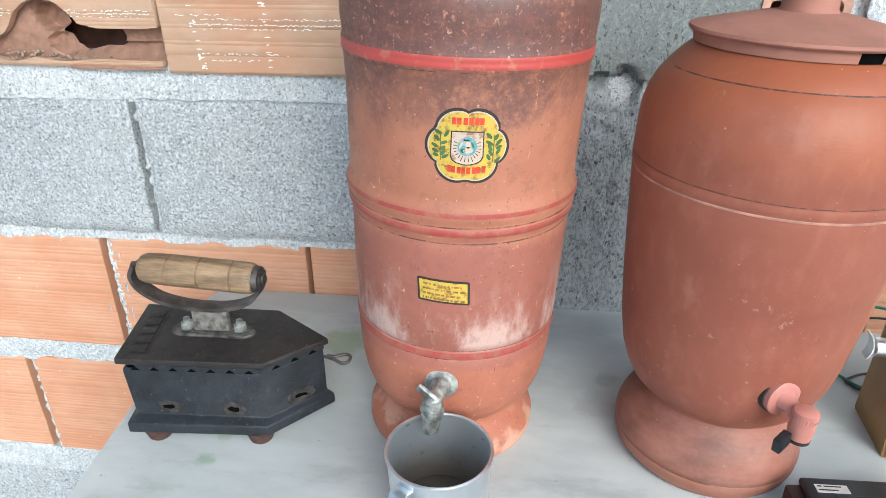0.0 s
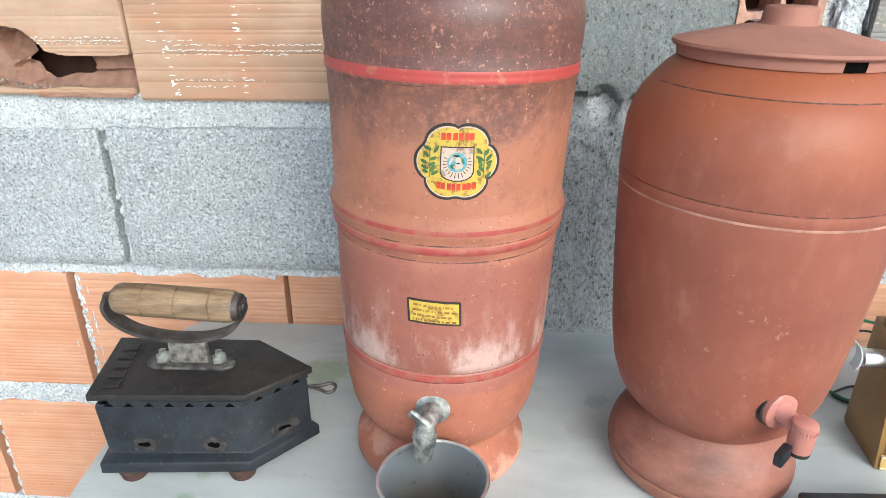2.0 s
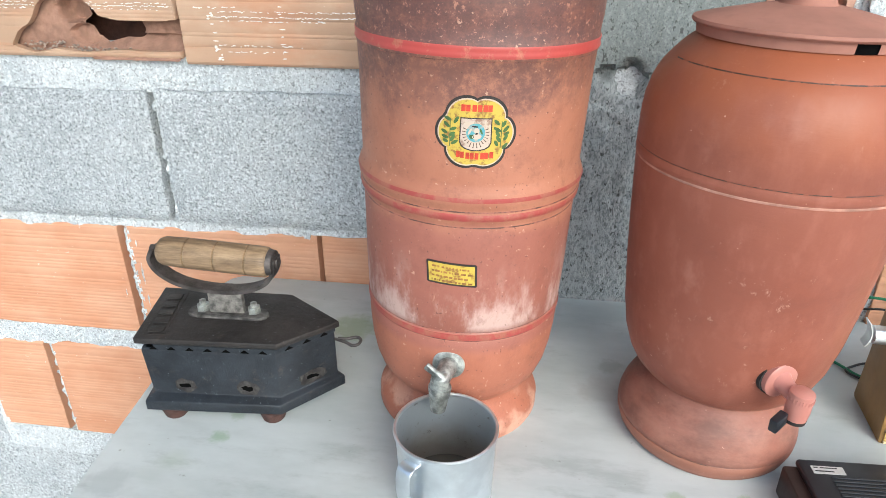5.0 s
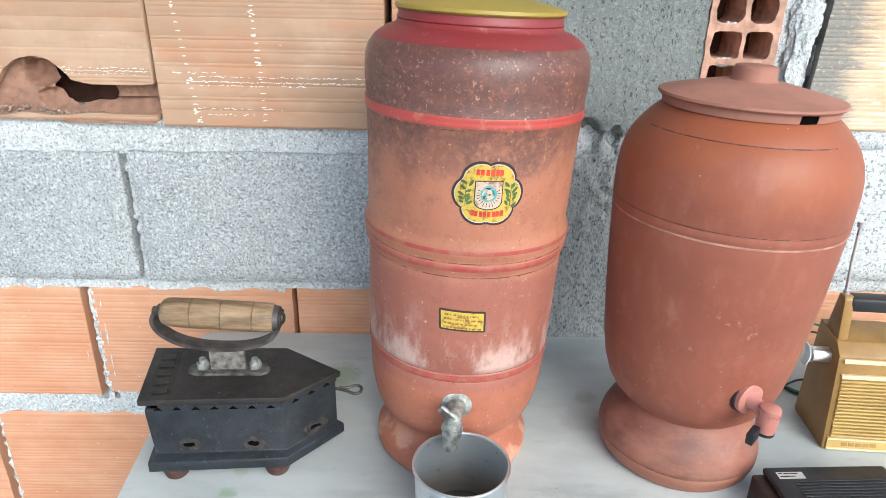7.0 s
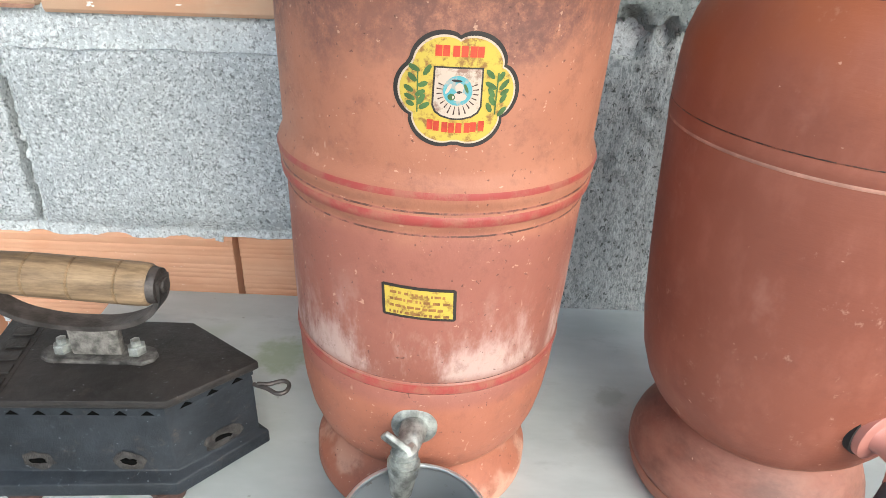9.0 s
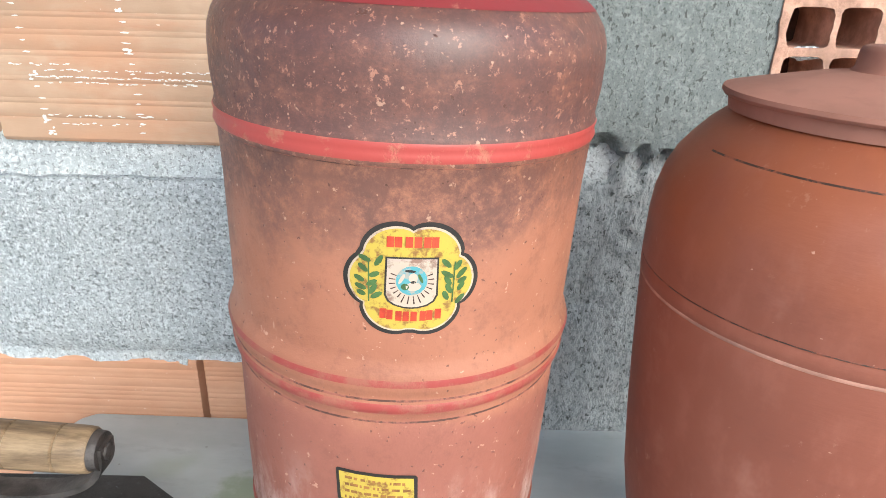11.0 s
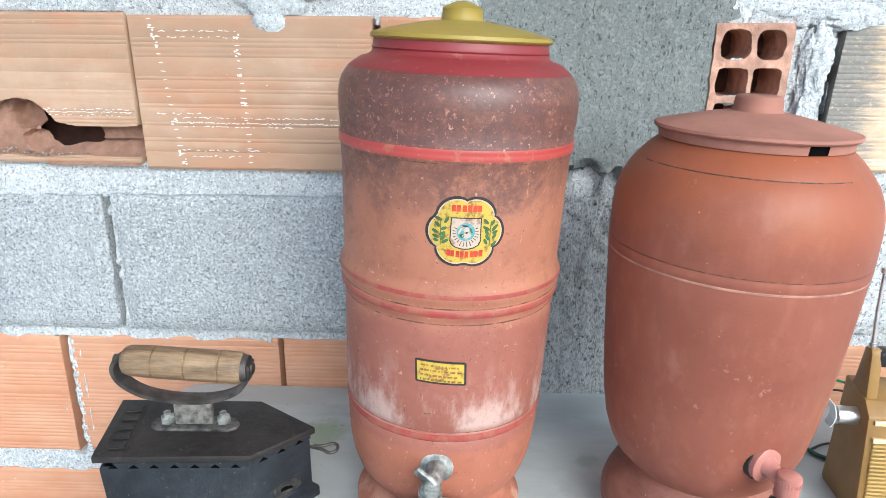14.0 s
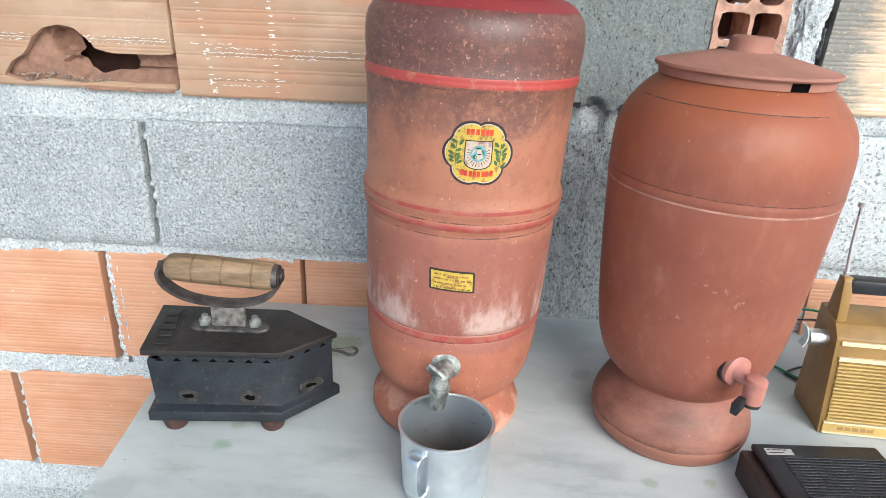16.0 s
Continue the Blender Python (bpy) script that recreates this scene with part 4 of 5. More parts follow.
def lobes(size_u, size_v, bulge):
    """The emblem's outline: a round of six lobes with shallow notches."""
    pts = []
    for i in range(96):
        a = 2 * math.pi * i / 96
        r = 1 + bulge * abs(math.cos(3 * a)) ** 0.7 - bulge * 0.7
        pts.append((size_u * r * math.cos(a), size_v * r * math.sin(a)))
    return pts


def spot(cu, cv, ru, rv, n=20, turn=0.0):
    c, s = math.cos(turn), math.sin(turn)
    return [(cu + c * ru * math.cos(a) - s * rv * math.sin(a), cv + s * ru * math.cos(a) + c * rv * math.sin(a)) for a in (2 * math.pi * i / n for i in range(n))]


EA, EH = -82.2, 0.3658
emblem = part("emblem", wrapped(lobes(0.0350, 0.0339, 0.14), TALL, EA, EH, 0.0006, 0.962), "ink", tall, "lobed yellow paper emblem with black rim, shield and leaves")
part("rim", wrapped(lobes(0.0325, 0.0314, 0.14), TALL, EA, EH, 0.0010, 0.962), "cream", emblem)
part("field", wrapped(lobes(0.0313, 0.0302, 0.14), TALL, EA, EH, 0.0013, 0.962), "yellow", emblem)
shield = [(-0.0128, 0.0128), (0.0128, 0.0128), (0.0132, -0.008)] + [(0.0132 * math.cos(a), -0.008 - 0.0075 * math.sin(a)) for a in (0.5, 0.9, 1.3, 1.57, 1.85, 2.25, 2.65)] + [(-0.0132, -0.008)]
part("shield_edge", wrapped([(u * 1.08, v * 1.07) for u, v in shield], TALL, EA, EH, 0.0016, 0.962), "ink", emblem)
part("shield", wrapped(shield, TALL, EA, EH, 0.0019, 0.962), "cream", emblem)
for i in range(24):
    a = 2 * math.pi * (i + 0.5) / 24
    if math.sin(a) < 0.55:
        r0, r1 = 0.0085, 0.0118 if abs(math.cos(a)) > 0.6 else 0.0135
        c, s = math.cos(a), math.sin(a)
        part("ray", wrapped([(c * r0 - s * 0.0002, s * r0 + c * 0.0002), (c * r0 + s * 0.0002, s * r0 - c * 0.0002), (c * r1 + s * 0.0004, s * r1 - c * 0.0004), (c * r1 - s * 0.0004, s * r1 + c * 0.0004)], TALL, EA, EH, 0.0022, 0.962), "rust", emblem)
part("medallion", wrapped(spot(0, 0.0005, 0.0082, 0.0085), TALL, EA, EH, 0.0023, 0.962), "blue", emblem)
for cu, cv, ru, rv, m in ((0.0008, 0.0022, 0.0024, 0.0030, "cream"), (0.0010, -0.0028, 0.0042, 0.0026, "cream"), (-0.0034, -0.0030, 0.0022, 0.0020, "leaf"), (-0.0052, 0.0016, 0.0010, 0.0034, "cream"), (0.0046, 0.0020, 0.0009, 0.0030, "leaf"), (0.0008, -0.0002, 0.0015, 0.0008, "ink"), (-0.0008, 0.0062, 0.0030, 0.0008, "ink")):
    part("medallion_centre", wrapped(spot(cu, cv, ru, rv, 9, cu * 90), TALL, EA, EH, 0.0026, 0.962), m, emblem)
rng = random.Random(2)
for side in (-1, 1):
    for i in range(5):
        v = -0.011 + 0.005 * i
        for s in (-1, 1):
            part("leaf", wrapped(spot(side * (0.0222 + 0.0012 * math.sin(i)) + s * rng.uniform(0.0024, 0.0042), v + rng.uniform(-0.001, 0.003), rng.uniform(0.0026, 0.0042), 0.0016, 8, s * rng.uniform(0.3, 1.1)), TALL, EA, EH, 0.0017, 0.962), "leaf", emblem)
    part("stem", wrapped([(side * 0.0218, -0.013), (side * 0.0226, -0.013), (side * 0.0229, 0.011), (side * 0.0221, 0.011)], TALL, EA, EH, 0.0018, 0.962), "leaf", emblem)
for v, w, n in ((0.0222, 0.028, 6), (-0.0212, 0.034, 8)):
    for i in range(n):
        u = -w / 2 + w * (i + 0.5) / n + rng.uniform(-0.0005, 0.0005)
        bow = -0.0000 if v > 0 else 0.10 * u * u / 0.015 * 1.0
        part("bar", wrapped([(u - w / n * 0.40, v - 0.0030 + bow), (u + w / n * 0.40, v - 0.0030 + bow), (u + w / n * 0.40, v + 0.0030 + bow), (u - w / n * 0.40, v + 0.0030 + bow)], TALL, EA, EH, 0.0017, 0.962), "decal_red", emblem)

LA, LH = -90.2, 0.2265
sticker = part("label", wrapped([(-0.0248, 0.0121), (-0.0236, 0.0132), (0.0224, 0.0114), (0.0238, 0.0101), (0.0247, -0.0119), (0.0236, -0.0132), (-0.0224, -0.0114), (-0.0238, -0.0101)], TALL, LA, LH, 0.0006), "ink", tall, "small worn yellow label with unreadable print")
part("field", wrapped([(-0.0228, 0.0111), (0.0216, 0.0093), (0.0226, -0.0111), (-0.0216, -0.0093)], TALL, LA, LH, 0.0009), "yellow", sticker)
for v in (0.0062, 0.0012, -0.0038, -0.0084):
    u = -0.019
    while u < 0.017:
        w = rng.uniform(0.001, 0.005)
        part("bar", wrapped([(u, v - 0.0010 - u * 0.06), (u + w, v - 0.0010 - u * 0.06), (u + w, v + 0.0010 - u * 0.06), (u, v + 0.0010 - u * 0.06)], TALL, LA, LH, 0.0011), "decal_brown", sticker)
        u += w + rng.uniform(0.0006, 0.0024)


def metal_tap():
    """A cast tap: flange, neck, spout, cone and butterfly lever. Points along -y."""
    tap = part("tap", tube([(0, 0.004, 0), (0, -0.003, 0), (0, -0.0045, 0)], [0.0168, 0.0168, 0.0145], 28), "dull", tall, "dull grey metal tap", smooth=40)
    part("washer", tube([(0, 0.006, 0), (0, 0.001, 0)], 0.0195, 28), "rust", tap, smooth=40)
    part("neck", tube([(0, -0.003, 0), (-0.001, -0.016, 0.001), (-0.003, -0.026, 0.0), (-0.004, -0.030, -0.006)], [0.0105, 0.009, 0.0085, 0.0085], 18), "dull", tap, smooth=50)
    part("collar", tube([(-0.004, -0.031, -0.0065), (-0.0042, -0.0312, -0.0105)], 0.0116, 22), "dull", tap, smooth=40)
    part("spout", tube([(-0.004, -0.031, 0.001), (-0.004, -0.031, -0.008), (-0.0042, -0.0315, -0.016), (-0.0045, -0.032, -0.019), (-0.005, -0.033, -0.034), (-0.005, -0.033, -0.035)], [0.0098, 0.0103, 0.0108, 0.0098, 0.0078, 0.005], 22), "dull", tap, smooth=40)
    part("stem", tube([(-0.004, -0.031, -0.003), (-0.004, -0.031, 0.0055), (-0.0042, -0.031, 0.0072)], [0.0088, 0.0088, 0.0066], 18), "dull", tap, smooth=40)
    bm = box(-0.0135, 0.0080, -0.0028, 0.0028, -0.0046, 0.0046, 0.0016)
    for v in bm.verts:
        if v.co.x < -0.008:
            v.co.z *= 1.35
            v.co.y *= 0.75
    bm.transform(Matrix.Translation((-0.0075, -0.032, 0.0085)) @ pose(0, 0, 0, 26, 30, -12))
    part("lever", bm, "dull", tap, smooth=40)
    return tap


tap = metal_tap()
tap.location = Vector((0.0002, -0.1015, 0.1190)) * K

# ---- the round filter ----
wide = thing("water_filter", 0.197, 0.656, 0, "smooth red-brown terracotta water filter with a flat clay lid", "water filter", lean=LEAN, group="clay water filters")
ROUND = [(0, 0.08793), (0.00695, 0.09337), (0.01668, 0.09643), (0.02252, 0.09682), (0.0233, 0.09623), (0.0241, 0.09702), (0.0305, 0.09663), (0.0405, 0.09406), (0.0525, 0.08872), (0.0635, 0.08151), (0.0715, 0.07227), (0.077, 0.0701), (0.081, 0.07558), (0.0875, 0.0825), (0.0955, 0.08971), (0.1065, 0.09584), (0.1265, 0.10275), (0.1565, 0.10819),
         (0.2065, 0.11342), (0.2565, 0.11737), (0.3015, 0.12034), (0.3195, 0.12152), (0.321, 0.12123), (0.3225, 0.12192), (0.3265, 0.12241), (0.331, 0.12241), (0.3325, 0.12192), (0.334, 0.12251), (0.3615, 0.12251), (0.3765, 0.12133), (0.3915, 0.11757), (0.4035, 0.11214), (0.4135, 0.10493), (0.4145, 0.10374), (0.4155, 0.10325), (0.4245, 0.09534), (0.4305, 0.08843), (0.4335, 0.08398)]
part("body", lathe(ROUND + [(0.441, 0.08349), (0.441, 0.07805), (0.3965, 0.0988), (0.1065, 0.08398), (0.0815, 0)], 128), "clay_red", wide, smooth=50)
part("ring", lathe([(0.3322, 0.12192), (0.3325, 0.12226), (0.3329, 0.12236), (0.3332, 0.12212)], 128), "line_red", wide, "dark scratched line", smooth=50)
part("ring", lathe([(0.32, 0.12147), (0.3208, 0.12187), (0.3217, 0.12197), (0.3225, 0.12182)], 128), "scratch", wide, "pale scratched line", smooth=50)
part("ring", lathe([(0.414, 0.10433), (0.4145, 0.10389), (0.415, 0.10354)], 128, 190, 110), "line_red", wide, "dark scratched line", smooth=50)
part("ring", lathe([(0.0229, 0.09697), (0.0233, 0.09682), (0.0238, 0.09712)], 60, 200, 62), "line_red", wide, "dark crack round the foot", smooth=50)
lid2 = part("lid", lathe([(0.442, 0), (0.442, 0.08497), (0.4425, 0.0904), (0.4445, 0.09188), (0.447, 0.09109), (0.4505, 0.07706), (0.4555, 0.05533), (0.4595, 0.03754), (0.4615, 0.02569), (0.4615, 0)], 128), "lid", wide, "dusty flat clay lid", smooth=50)
part("skirt", lathe([(0.434, 0.08615), (0.4425, 0.08744), (0.4425, 0.082), (0.434, 0.082), (0.434, 0.08615)], 110, -68, 347), "lid", lid2, smooth=50)
# black strip that fills the skirt's notch with painted shade
part("gap", lathe([(0.4338, 0.08517), (0.4423, 0.08556)], 8, -82, 15), "pitch", lid2, "black strip for the shade in the notch under the lid", smooth=50)
part("knob", lathe([(0.461, 0), (0.461, 0.02421), (0.464, 0.02193), (0.473, 0.02134), (0.4755, 0.02025), (0.4765, 0.01778), (0.4765, 0)], 64), "lid", lid2, smooth=50)


def plastic_tap():
    """A pink plastic tap: flange on a rubber ring, neck, barrel, black foot and lever."""
    tap = part("tap", tube([(0, 0.002, 0), (0, -0.004, 0), (0, -0.0055, 0)], [0.0178, 0.0178, 0.0158], 30), "pink", wide, "pink plastic tap with black lever", smooth=40)
    part("washer", tube([(-0.001, 0.008, 0.0005), (-0.001, 0.001, 0.0005)], 0.0188, 30), "rubber", tap, smooth=40)
    bend = smoothed([(0, -0.003, 0), (0.0, -0.010, -0.001), (0, -0.019, -0.003), (0, -0.0275, -0.0055)], 4)
    part("neck", tube(bend, [0.0115, 0.0105, 0.0096, 0.0090, 0.0084, 0.0080] + [0.0078] * (len(bend) - 6), 20), "pink", tap, smooth=50)
    by, bz = -0.0285, -0.0055
    part("barrel", tube([(0, by, bz + 0.0125), (0, by, bz + 0.0112), (0, by, bz - 0.008), (0, by, bz - 0.0168)], [0.0090, 0.0106, 0.0108, 0.0098], 26), "pink", tap, smooth=40)
    part("foot", tube([(0, by, bz - 0.0165), (0, by, bz - 0.0202), (0, by, bz - 0.0208)], [0.0101, 0.0096, 0.0078], 26), "rubber", tap, smooth=40)
    for i in range(26):
        a = 2 * math.pi * i / 26
        part("rib", tube([(0.0108 * math.cos(a), by + 0.0108 * math.sin(a), bz + 0.007), (0.0108 * math.cos(a), by + 0.0108 * math.sin(a), bz + 0.0035)], 0.0005, 5), "pink", tap)
    bm = box(-0.012, 0.006, -0.0040, 0.0040, -0.0080, 0.0060, 0.0015)
    bm.transform(Matrix.Translation((-0.0190, by - 0.002, bz - 0.0135)) @ pose(0, 0, 0, 0, -8, 20))
    part("lever", bm, "black", tap, smooth=40)
    return tap


tap2 = plastic_tap()
tap2.matrix_local = Matrix.Translation(Vector((0.0237, -0.1020, 0.1450)) * K) @ pose(0, 0, 0, 0, 0, 26)

# ---- the charcoal iron ----
iron = thing("charcoal_iron", 0.003, 0, 0, "old black cast charcoal iron with a wooden grip", "clothes iron")
LIDP = [(-0.448, 0.570), (-0.284, 0.583), (-0.229, 0.640), (-0.306, 0.691), (-0.473, 0.684)]
FOOT = [(-0.442, 0.5575), (-0.284, 0.573), (-0.228, 0.641), (-0.306, 0.695), (-0.467, 0.688)]
BODY = [(-0.4425, 0.572), (-0.287, 0.584), (-0.236, 0.640), (-0.308, 0.684), (-0.467, 0.678)]


def shell():
    """The flared fire box, with a hollow inside."""
    bm = bmesh.new()
    low = [(-0.4375, 0.5715)] + BODY[1:4] + [(-0.462, 0.678)]
    rows = ((FOOT, 0.018, 1.0), (FOOT, 0.0310, 1.0), (low, 0.0345, 1.0), (BODY, 0.092, 1.0), (BODY, 0.095, 0.985), (BODY, 0.095, 0.95), (BODY, 0.04, 0.95))
    rings = []
    for outline, h, s in rows:
        c = Vector((sum(p[0] for p in outline) / 5, sum(p[1] for p in outline) / 5))
        rings.append([bm.verts.new((c.x + (p[0] - c.x) * s, c.y + (p[1] - c.y) * s, h)) for p in outline])
    bm.faces.new(rings[0][::-1])
    bm.faces.new(rings[-1])
    for a, b in zip(rings, rings[1:]):
        for i in range(5):
            bm.faces.new((a[i], a[(i + 1) % 5], b[(i + 1) % 5], b[i]))
    bmesh.ops.bevel(bm, geom=[e for e in bm.edges], offset=0.0014, segments=2, affect="EDGES", profile=0.5)
    return bm


box_part = part("fire_box", shell(), "iron", iron, smooth=40)
lid3 = part("lid", prism(LIDP, 0.1005, 0.1085, 0.0016), "iron_lid", iron, smooth=40)
part("lip", prism([(-0.4265, 0.5725), (-0.2868, 0.5832), (-0.2353, 0.640), (-0.3079, 0.6846), (-0.452, 0.6786)], 0.0938, 0.1005), "iron", lid3)


def along(a, b, f, out=0.0):
    """A point f of the way from a to b, moved out from the iron's middle."""
    p = Vector(a) + (Vector(b) - Vector(a)) * f
    n = Vector((b[1] - a[1], a[0] - b[0])).normalized()
    return p + n * out


# black prisms painted as the shade in the skirt's triangular notches
for a, b, n in ((BODY[0], BODY[1], 7), (BODY[1], BODY[2], 3)):
    for i in range(n):
        f = (i + 0.75) / (n + 0.4)
        p = along(a, b, f, 0.0012)
        d = (Vector(b) - Vector(a)).normalized()
        bm = bmesh.new()
        v = [bm.verts.new((p.x + d.x * u, p.y + d.y * u, h)) for u, h in ((-0.0052, 0.0942), (0.0052, 0.0942), (0.0, 0.0985))]
        bm.faces.new(v)
        out = bmesh.ops.extrude_face_region(bm, geom=bm.faces[:])
        for q in out["geom"]:
            if isinstance(q, bmesh.types.BMVert):
                q.co += Vector((-d.y, d.x, 0)) * 0.006
        part("tooth", bm, "pitch", lid3)


def vent(a, b, f, w):
    """A ragged air hole with a rusty lip."""
    p = along(a, b, f, 0.0008)
    d = (Vector(b) - Vector(a)).normalized()
    rg = random.Random(int(f * 100))
    lip = bmesh.new()
    ringv = [lip.verts.new((p.x + d.x * w * 2.1 * math.cos(t) * rg.uniform(0.75, 1.15) + d.y * 0.0002, p.y + d.y * w * 2.1 * math.cos(t) * rg.uniform(0.85, 1.15), 0.046 + 0.0098 * math.sin(t) * rg.uniform(0.8, 1.1))) for t in (2 * math.pi * i / 18 for i in range(18))]
    lip.faces.new(ringv)
    lip.transform(Matrix.Translation((d.y * 0.0004, -d.x * 0.0004, 0)))
    rim = part("vent", lip, "crust", box_part, "ragged vent hole with a rusty edge")
    # flat black face in place of the shade inside the vent
    gap = bmesh.new()
    gap.faces.new([gap.verts.new((p.x + d.x * w * math.cos(t) * rg.uniform(0.7, 1.2) + d.y * 0.0012, p.y + d.y * w * math.cos(t) * rg.uniform(0.7, 1.2) - d.x * 0.0012, 0.046 + 0.0036 * math.sin(t) * rg.uniform(0.6, 1.3))) for t in (2 * math.pi * i / 14 for i in range(14))])
    part("opening", gap, "pitch", rim)


vent(BODY[0], BODY[1], 0.29, 0.0072)
vent(BODY[0], BODY[1], 0.76, 0.0078)
vent(BODY[1], BODY[2], 0.54, 0.0088)
for x, y in ((-0.419, 0.5785), (-0.301, 0.5890), (-0.43, 0.665), (-0.30, 0.67)):
    part("foot", lathe([(0.0, 0.0), (0.0, 0.0115), (0.002, 0.0132), (0.009, 0.0152), (0.0185, 0.0185), (0.0185, 0.0)], 20), "rust", iron, "small rusty foot", smooth=50, place=Vector((x, y, 0)) * K)
part("bracket", prism([(-0.4125, 0.632), (-0.4095, 0.6245), (-0.402, 0.6205), (-0.392, 0.6205), (-0.384, 0.6235), (-0.340, 0.6255), (-0.332, 0.6235), (-0.322, 0.6235), (-0.3145, 0.629), (-0.3135, 0.637), (-0.320, 0.645), (-0.330, 0.648), (-0.338, 0.646), (-0.385, 0.6445), (-0.394, 0.6465), (-0.404, 0.644), (-0.411, 0.639)], 0.1085, 0.113, 0.0015), "worn", iron, "worn grey handle bracket", smooth=40)
part("post", prism([(-0.3835, 0.628), (-0.3415, 0.630), (-0.3425, 0.640), (-0.3835, 0.638)], 0.113, 0.1490, 0.002), "worn_light", iron, smooth=40)
for x, y in ((-0.394, 0.634), (-0.3315, 0.637)):
    part("bolt", lathe([(0.113, 0.0), (0.113, 0.0078), (0.1195, 0.0078), (0.1205, 0.0066), (0.1205, 0.0042), (0.1255, 0.0042), (0.1260, 0.003), (0.1260, 0.0)], 6), "dull", iron, place=Vector((x, y, 0)) * K)


def strap():
    """The flat iron bow that carries the grip."""
    path = smoothed([(-0.4270, 0.6225, 0.203), (-0.4330, 0.6225, 0.189), (-0.4270, 0.6230, 0.174), (-0.4090, 0.624, 0.1610), (-0.386, 0.625, 0.1545), (-0.362, 0.626, 0.1520), (-0.338, 0.627, 0.1525), (-0.316, 0.6275, 0.1575), (-0.299, 0.628, 0.167), (-0.2900, 0.628, 0.181), (-0.2880, 0.628, 0.197)], 6)
    bm = bmesh.new()
    rings = []
    for i, p in enumerate(path):
        d = (path[min(i + 1, len(path) - 1)] - path[max(i - 1, 0)]).normalized()
        nrm = Vector((d.z, 0, -d.x)).normalized() * 0.0022
        w = Vector((0, 0.0092, 0))
        rings.append([bm.verts.new(p + nrm - w), bm.verts.new(p + nrm + w), bm.verts.new(p - nrm + w), bm.verts.new(p - nrm - w)])
    for a, b in zip(rings, rings[1:]):
        for k in range(4):
            bm.faces.new((a[k], a[(k + 1) % 4], b[(k + 1) % 4], b[k]))
    bm.faces.new(rings[0][::-1])
    bm.faces.new(rings[-1])
    return bm


bow = strap()
bow.transform(Matrix.Translation((-0.005, 0, -0.004)))
part("strap", bow, "strap", iron, "dark bent iron strap", smooth=40)


def grip():
    """Turned wooden grip with three scored grooves."""
    a, b = Vector((-0.4275, 0.6225, 0.1945)), Vector((-0.3005, 0.6275, 0.1865))
    rows = [(0.0, 0.012), (0.02, 0.0155), (0.06, 0.0178)]
    for g in (0.27, 0.54, 0.82):
        rows += [(g - 0.018, 0.0188), (g - 0.010, 0.0188), (g, 0.0168), (g + 0.010, 0.0188), (g + 0.018, 0.0188)]
    rows += [(0.93, 0.0186), (0.985, 0.0180), (1.0, 0.0165)]
    rows.sort()
    return tube([a + (b - a) * f for f, r in rows], [r * 0.93 for f, r in rows], 28)


part("grip", grip(), "wood", iron, "worn brown turned wooden grip", smooth=35)
part("ferrule", tube([(-0.3010, 0.6275, 0.1865), (-0.2940, 0.6277, 0.1862)], [0.0150, 0.0140], 24), "strap", iron, smooth=40)
part("bolt", tube([(-0.2950, 0.6278, 0.1862), (-0.2895, 0.628, 0.1860), (-0.2885, 0.628, 0.1860)], [0.0068, 0.0064, 0.004], 9), "strap", iron)
part("bolt", tube([(-0.4275, 0.6225, 0.1945), (-0.4370, 0.622, 0.195), (-0.4380, 0.622, 0.195)], [0.0062, 0.0062, 0.004], 8), "strap", iron)
part("latch", tube(smoothed([(-0.236, 0.640, 0.083), (-0.222, 0.6335, 0.0845), (-0.212, 0.628, 0.0845), (-0.205, 0.631, 0.085), (-0.2045, 0.639, 0.086), (-0.211, 0.643, 0.086), (-0.222, 0.6385, 0.0855), (-0.232, 0.6385, 0.085)], 6), 0.0019, 8), "strap", iron, "bent wire latch ring", smooth=60)
# raised, worn lettering on the lid's end, as plain bars
for i in range(5):
    bm = box(-0.0085, 0.0085, -0.0058, 0.0058, 0.1088, 0.1108, 0.0006)
    bm.transform(Matrix.Translation((-0.4290 - 0.0042 * i, 0.5900 + 0.0178 * i, 0)) @ pose(0, 0, 0, 0, 0, 12))
    part("raised_bar", bm, "iron_lid", lid3, smooth=40)
bm = box(-0.0125, 0.0125, -0.047, 0.047, 0.1082, 0.1089, 0.0003)
bm.transform(Matrix.Translation((-0.4375, 0.6256, 0)) @ pose(0, 0, 0, 0, 0, 12))
part("raised_panel", bm, "iron_lid", lid3)

# ---- the mug ----
mug = thing("mug", -0.0795, 0.507, 0, "dented bare aluminium mug standing under the tap", "mug")
part("cup", lathe([(0.0035, 0.0), (0.0, 0.0), (0.0, 0.042), (0.002, 0.0450), (0.006, 0.0462), (0.04, 0.0478), (0.080, 0.0492), (0.0828, 0.0497), (0.0838, 0.0509), (0.0852, 0.0516), (0.0868, 0.0513), (0.0876, 0.0502), (0.0872, 0.0488), (0.0858, 0.0480), (0.0840, 0.0482)], 96), "aluminium", mug, smooth=40)
part("lining", lathe([(0.0846, 0.0483), (0.080, 0.0480), (0.006, 0.0452), (0.0038, 0.042), (0.0038, 0.0)], 96), "mug_inside", mug, "inside of the mug, browner towards the bottom", smooth=40)
part("water", lathe([(0.009, 0.0), (0.009, 0.0446)], 64), "water", mug, "shallow murky water in the mug")


